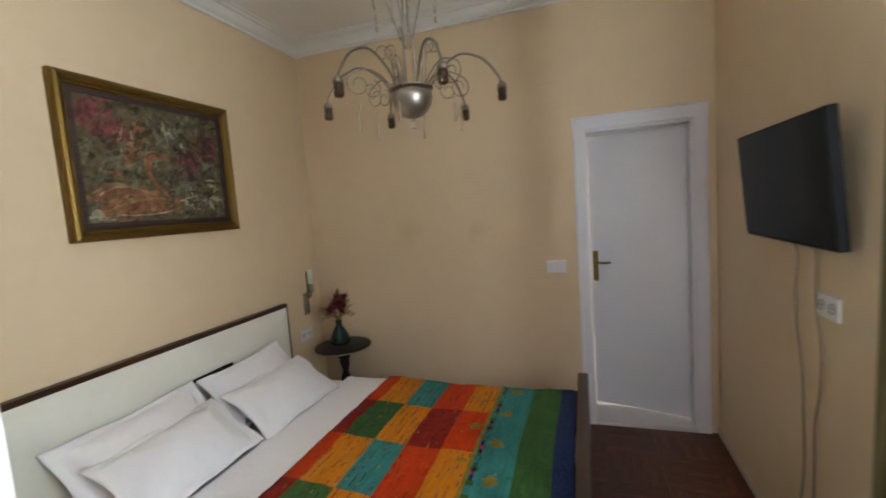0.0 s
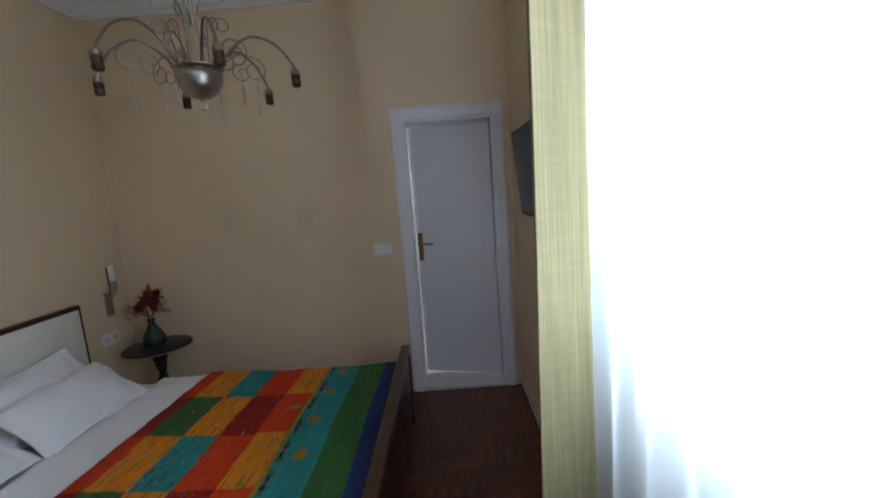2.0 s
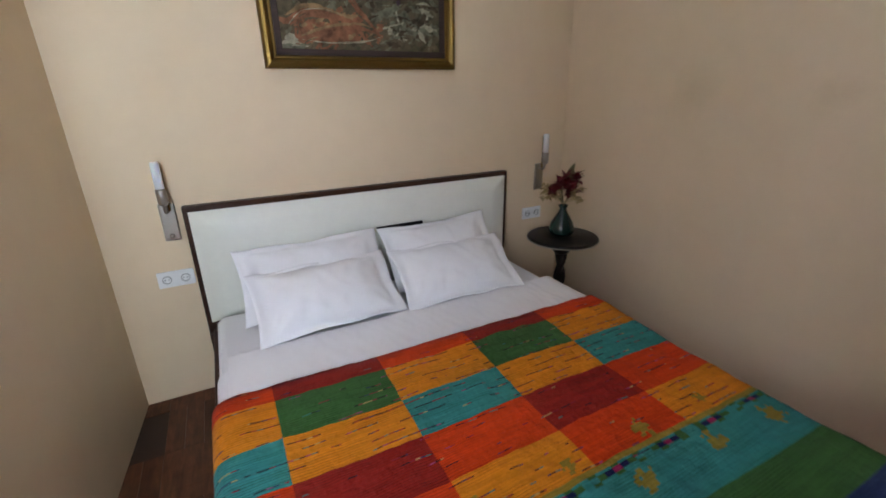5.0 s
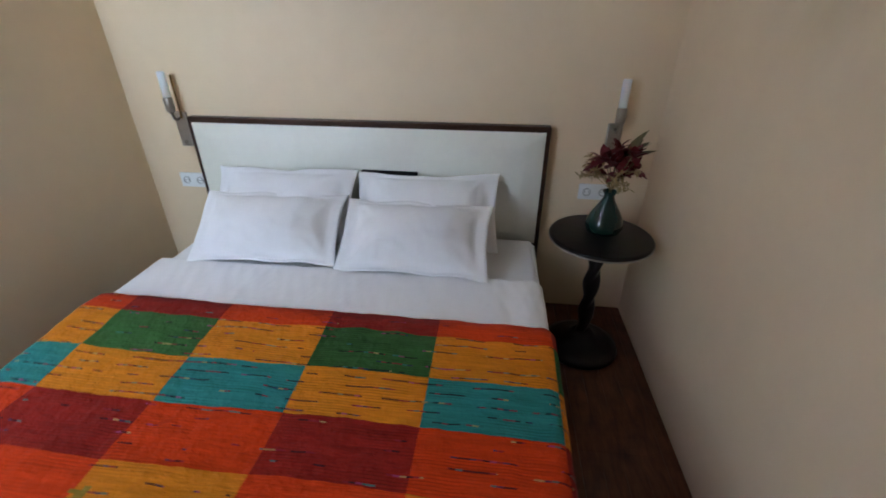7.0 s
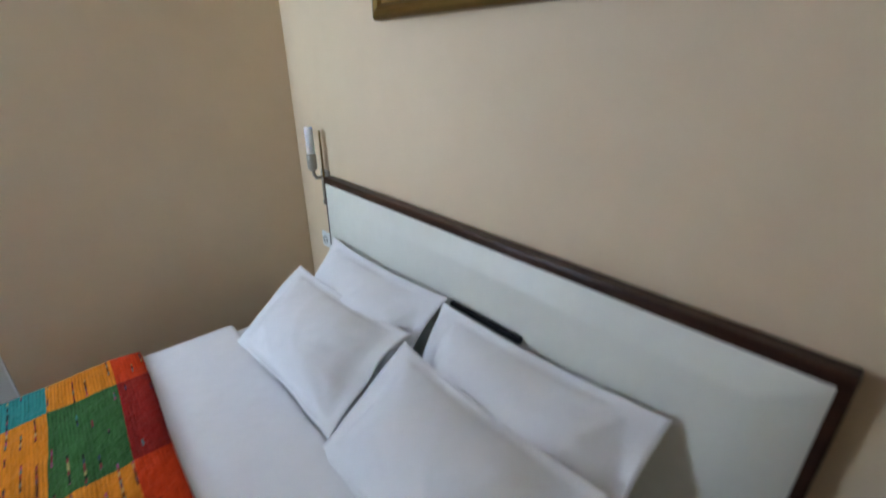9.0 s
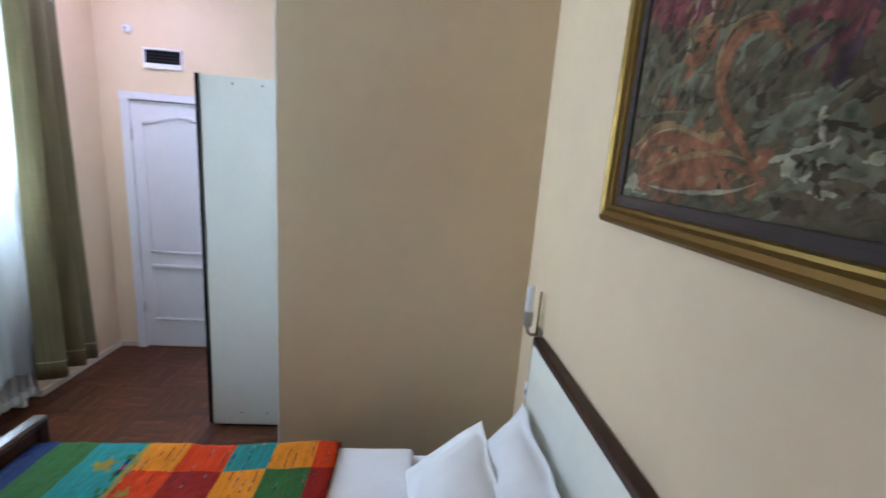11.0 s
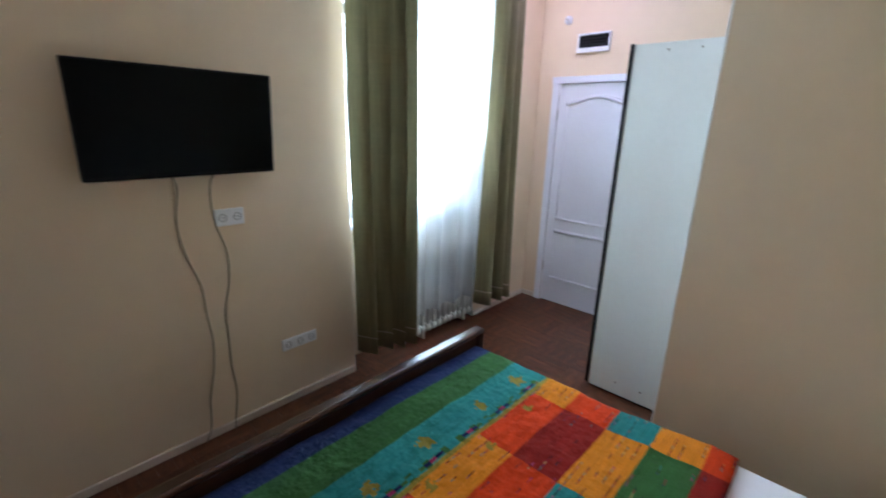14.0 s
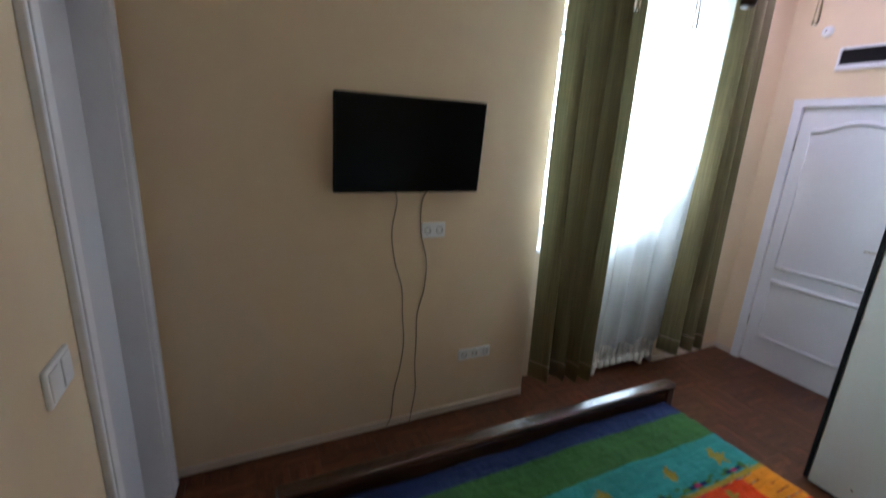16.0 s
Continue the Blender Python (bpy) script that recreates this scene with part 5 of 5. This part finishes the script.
def vent():
    v = thing("wall_vent", (0, SY, 0), 0, "white framed air vent with dark slats above the door", "vent")
    x0, x1, z0, z1 = 2.305, 2.575, 2.172, 2.312
    # near-black plate, shade behind the slats as colour
    part("backing", box(x0 + 0.01, x1 - 0.01, 0.001, 0.006, z0 + 0.02, z1 - 0.01), M["dark"], v, "near-black plate with the opening's shade in its colour")
    part("frame_bar", box(x0, x1, 0.0, 0.022, z0, z0 + 0.034, 0.003), M["plastic"], v)
    part("frame_bar", box(x0, x1, 0.0, 0.018, z1 - 0.014, z1, 0.003), M["plastic"], v)
    for a in (x0, x1 - 0.014):
        part("frame_bar", box(a, a + 0.014, 0.0, 0.018, z0 + 0.034, z1 - 0.014, 0.003), M["plastic"], v)
    for i in range(4):
        z = z0 + 0.046 + 0.021 * i
        s = part("slat", box(x0 + 0.014, x1 - 0.014, -0.008, 0.008, -0.001, 0.001), M["black"], v)
        s.matrix_basis = pose(0, 0.010, z, 35, 0, 0)


def ceiling_lamp():
    c = thing("ceiling_lamp", (2.42, -3.28, H), 0, "flush round white ceiling lamp switched on", "ceiling lamp")
    part("rim", lathe([(0.095, 0), (0.12, 0), (0.12, -0.018), (0.108, -0.026), (0.095, -0.022), (0.095, 0)], 36), M["plastic"], c, "", True)
    part("diffuser", lathe([(0.0, -0.030), (0.06, -0.028), (0.096, -0.020), (0.096, -0.010), (0, -0.010)], 36), M["lamp"], c, "glowing diffuser", True)


def detector():
    d = thing("wall_detector", (2.675, SY, 2.425), 0, "small white wall fitting above the vent", "fitting")
    part("body", lathe([(0, 0.030), (0.022, 0.028), (0.032, 0.014), (0.034, 0.0)], 24, axis=Matrix.Rotation(radians(-90), 4, "X")), M["plastic"], d, "", True)
    part("sensor", lathe([(0, 0.034), (0.008, 0.030)], 12, axis=Matrix.Rotation(radians(-90), 4, "X")), M["cable"], d, "grey sensor dot", True)


wardrobe()
vent()
ceiling_lamp()
detector()


# ---- parquet, last: strips of five laid in squares, turned by turns ----
SQ, N = 0.30, 4
strips = {}


def strip_mesh(length, width):
    key = (round(length, 3), round(width, 3))
    if key not in strips:
        b = box(-length / 2, length / 2, -width / 2, width / 2, -0.012, 0.0, 0.0007, seg=1)
        me = bpy.data.meshes.new("parquet_strip")
        b.to_mesh(me)
        b.free()
        me.materials.append(M["oak"])
        strips[key] = me
    return strips[key]


def parquet():
    rng = random.Random(21)
    rest = bmesh.new()
    w = SQ / N
    count = 0
    for i in range(-1, 11):
        for j in range(-14, 1):
            cx, cy = 0.10 + i * SQ + SQ / 2, -0.05 + j * SQ + SQ / 2
            turned = (i + j) % 2
            for k in range(N):
                o = (k - (N - 1) / 2) * w
                x, y = (cx + o, cy) if turned else (cx, cy + o)
                lx, ly = (w, SQ) if turned else (SQ, w)
                x0, x1, y0, y1 = max(x - lx / 2, 0.0), min(x + lx / 2, 3.07 if NY1 < y < NY0 else EX), max(y - ly / 2, SY), min(y + ly / 2, 0.0)
                if x1 - x0 < 0.02 or y1 - y0 < 0.02 or (x1 < 1.2 and y0 < -2.70):
                    continue
                g = 0.0004
                near = x0 > 1.75 or y1 < -2.2
                full = abs((x1 - x0) - lx) < 1e-6 and abs((y1 - y0) - ly) < 1e-6
                if near and count < 300 and full:
                    ob = new("parquet_strip", strip_mesh(SQ - 2 * g, w - 2 * g))
                    ob.matrix_basis = pose(x, y, rng.uniform(-0.0004, 0.0004), 0, 0, (90 if turned else 0) + rng.choice((0, 180)))
                    ob.parent = floor
                    count += 1
                else:
                    box(x0 + g, x1 - g, y0 + g, y1 - g, -0.012, rng.uniform(-0.0004, 0.0004), 0, bm=rest)
    tagged(part("parquet_rest", rest, M["oak"], floor), "", "", "", "stuff")


parquet()
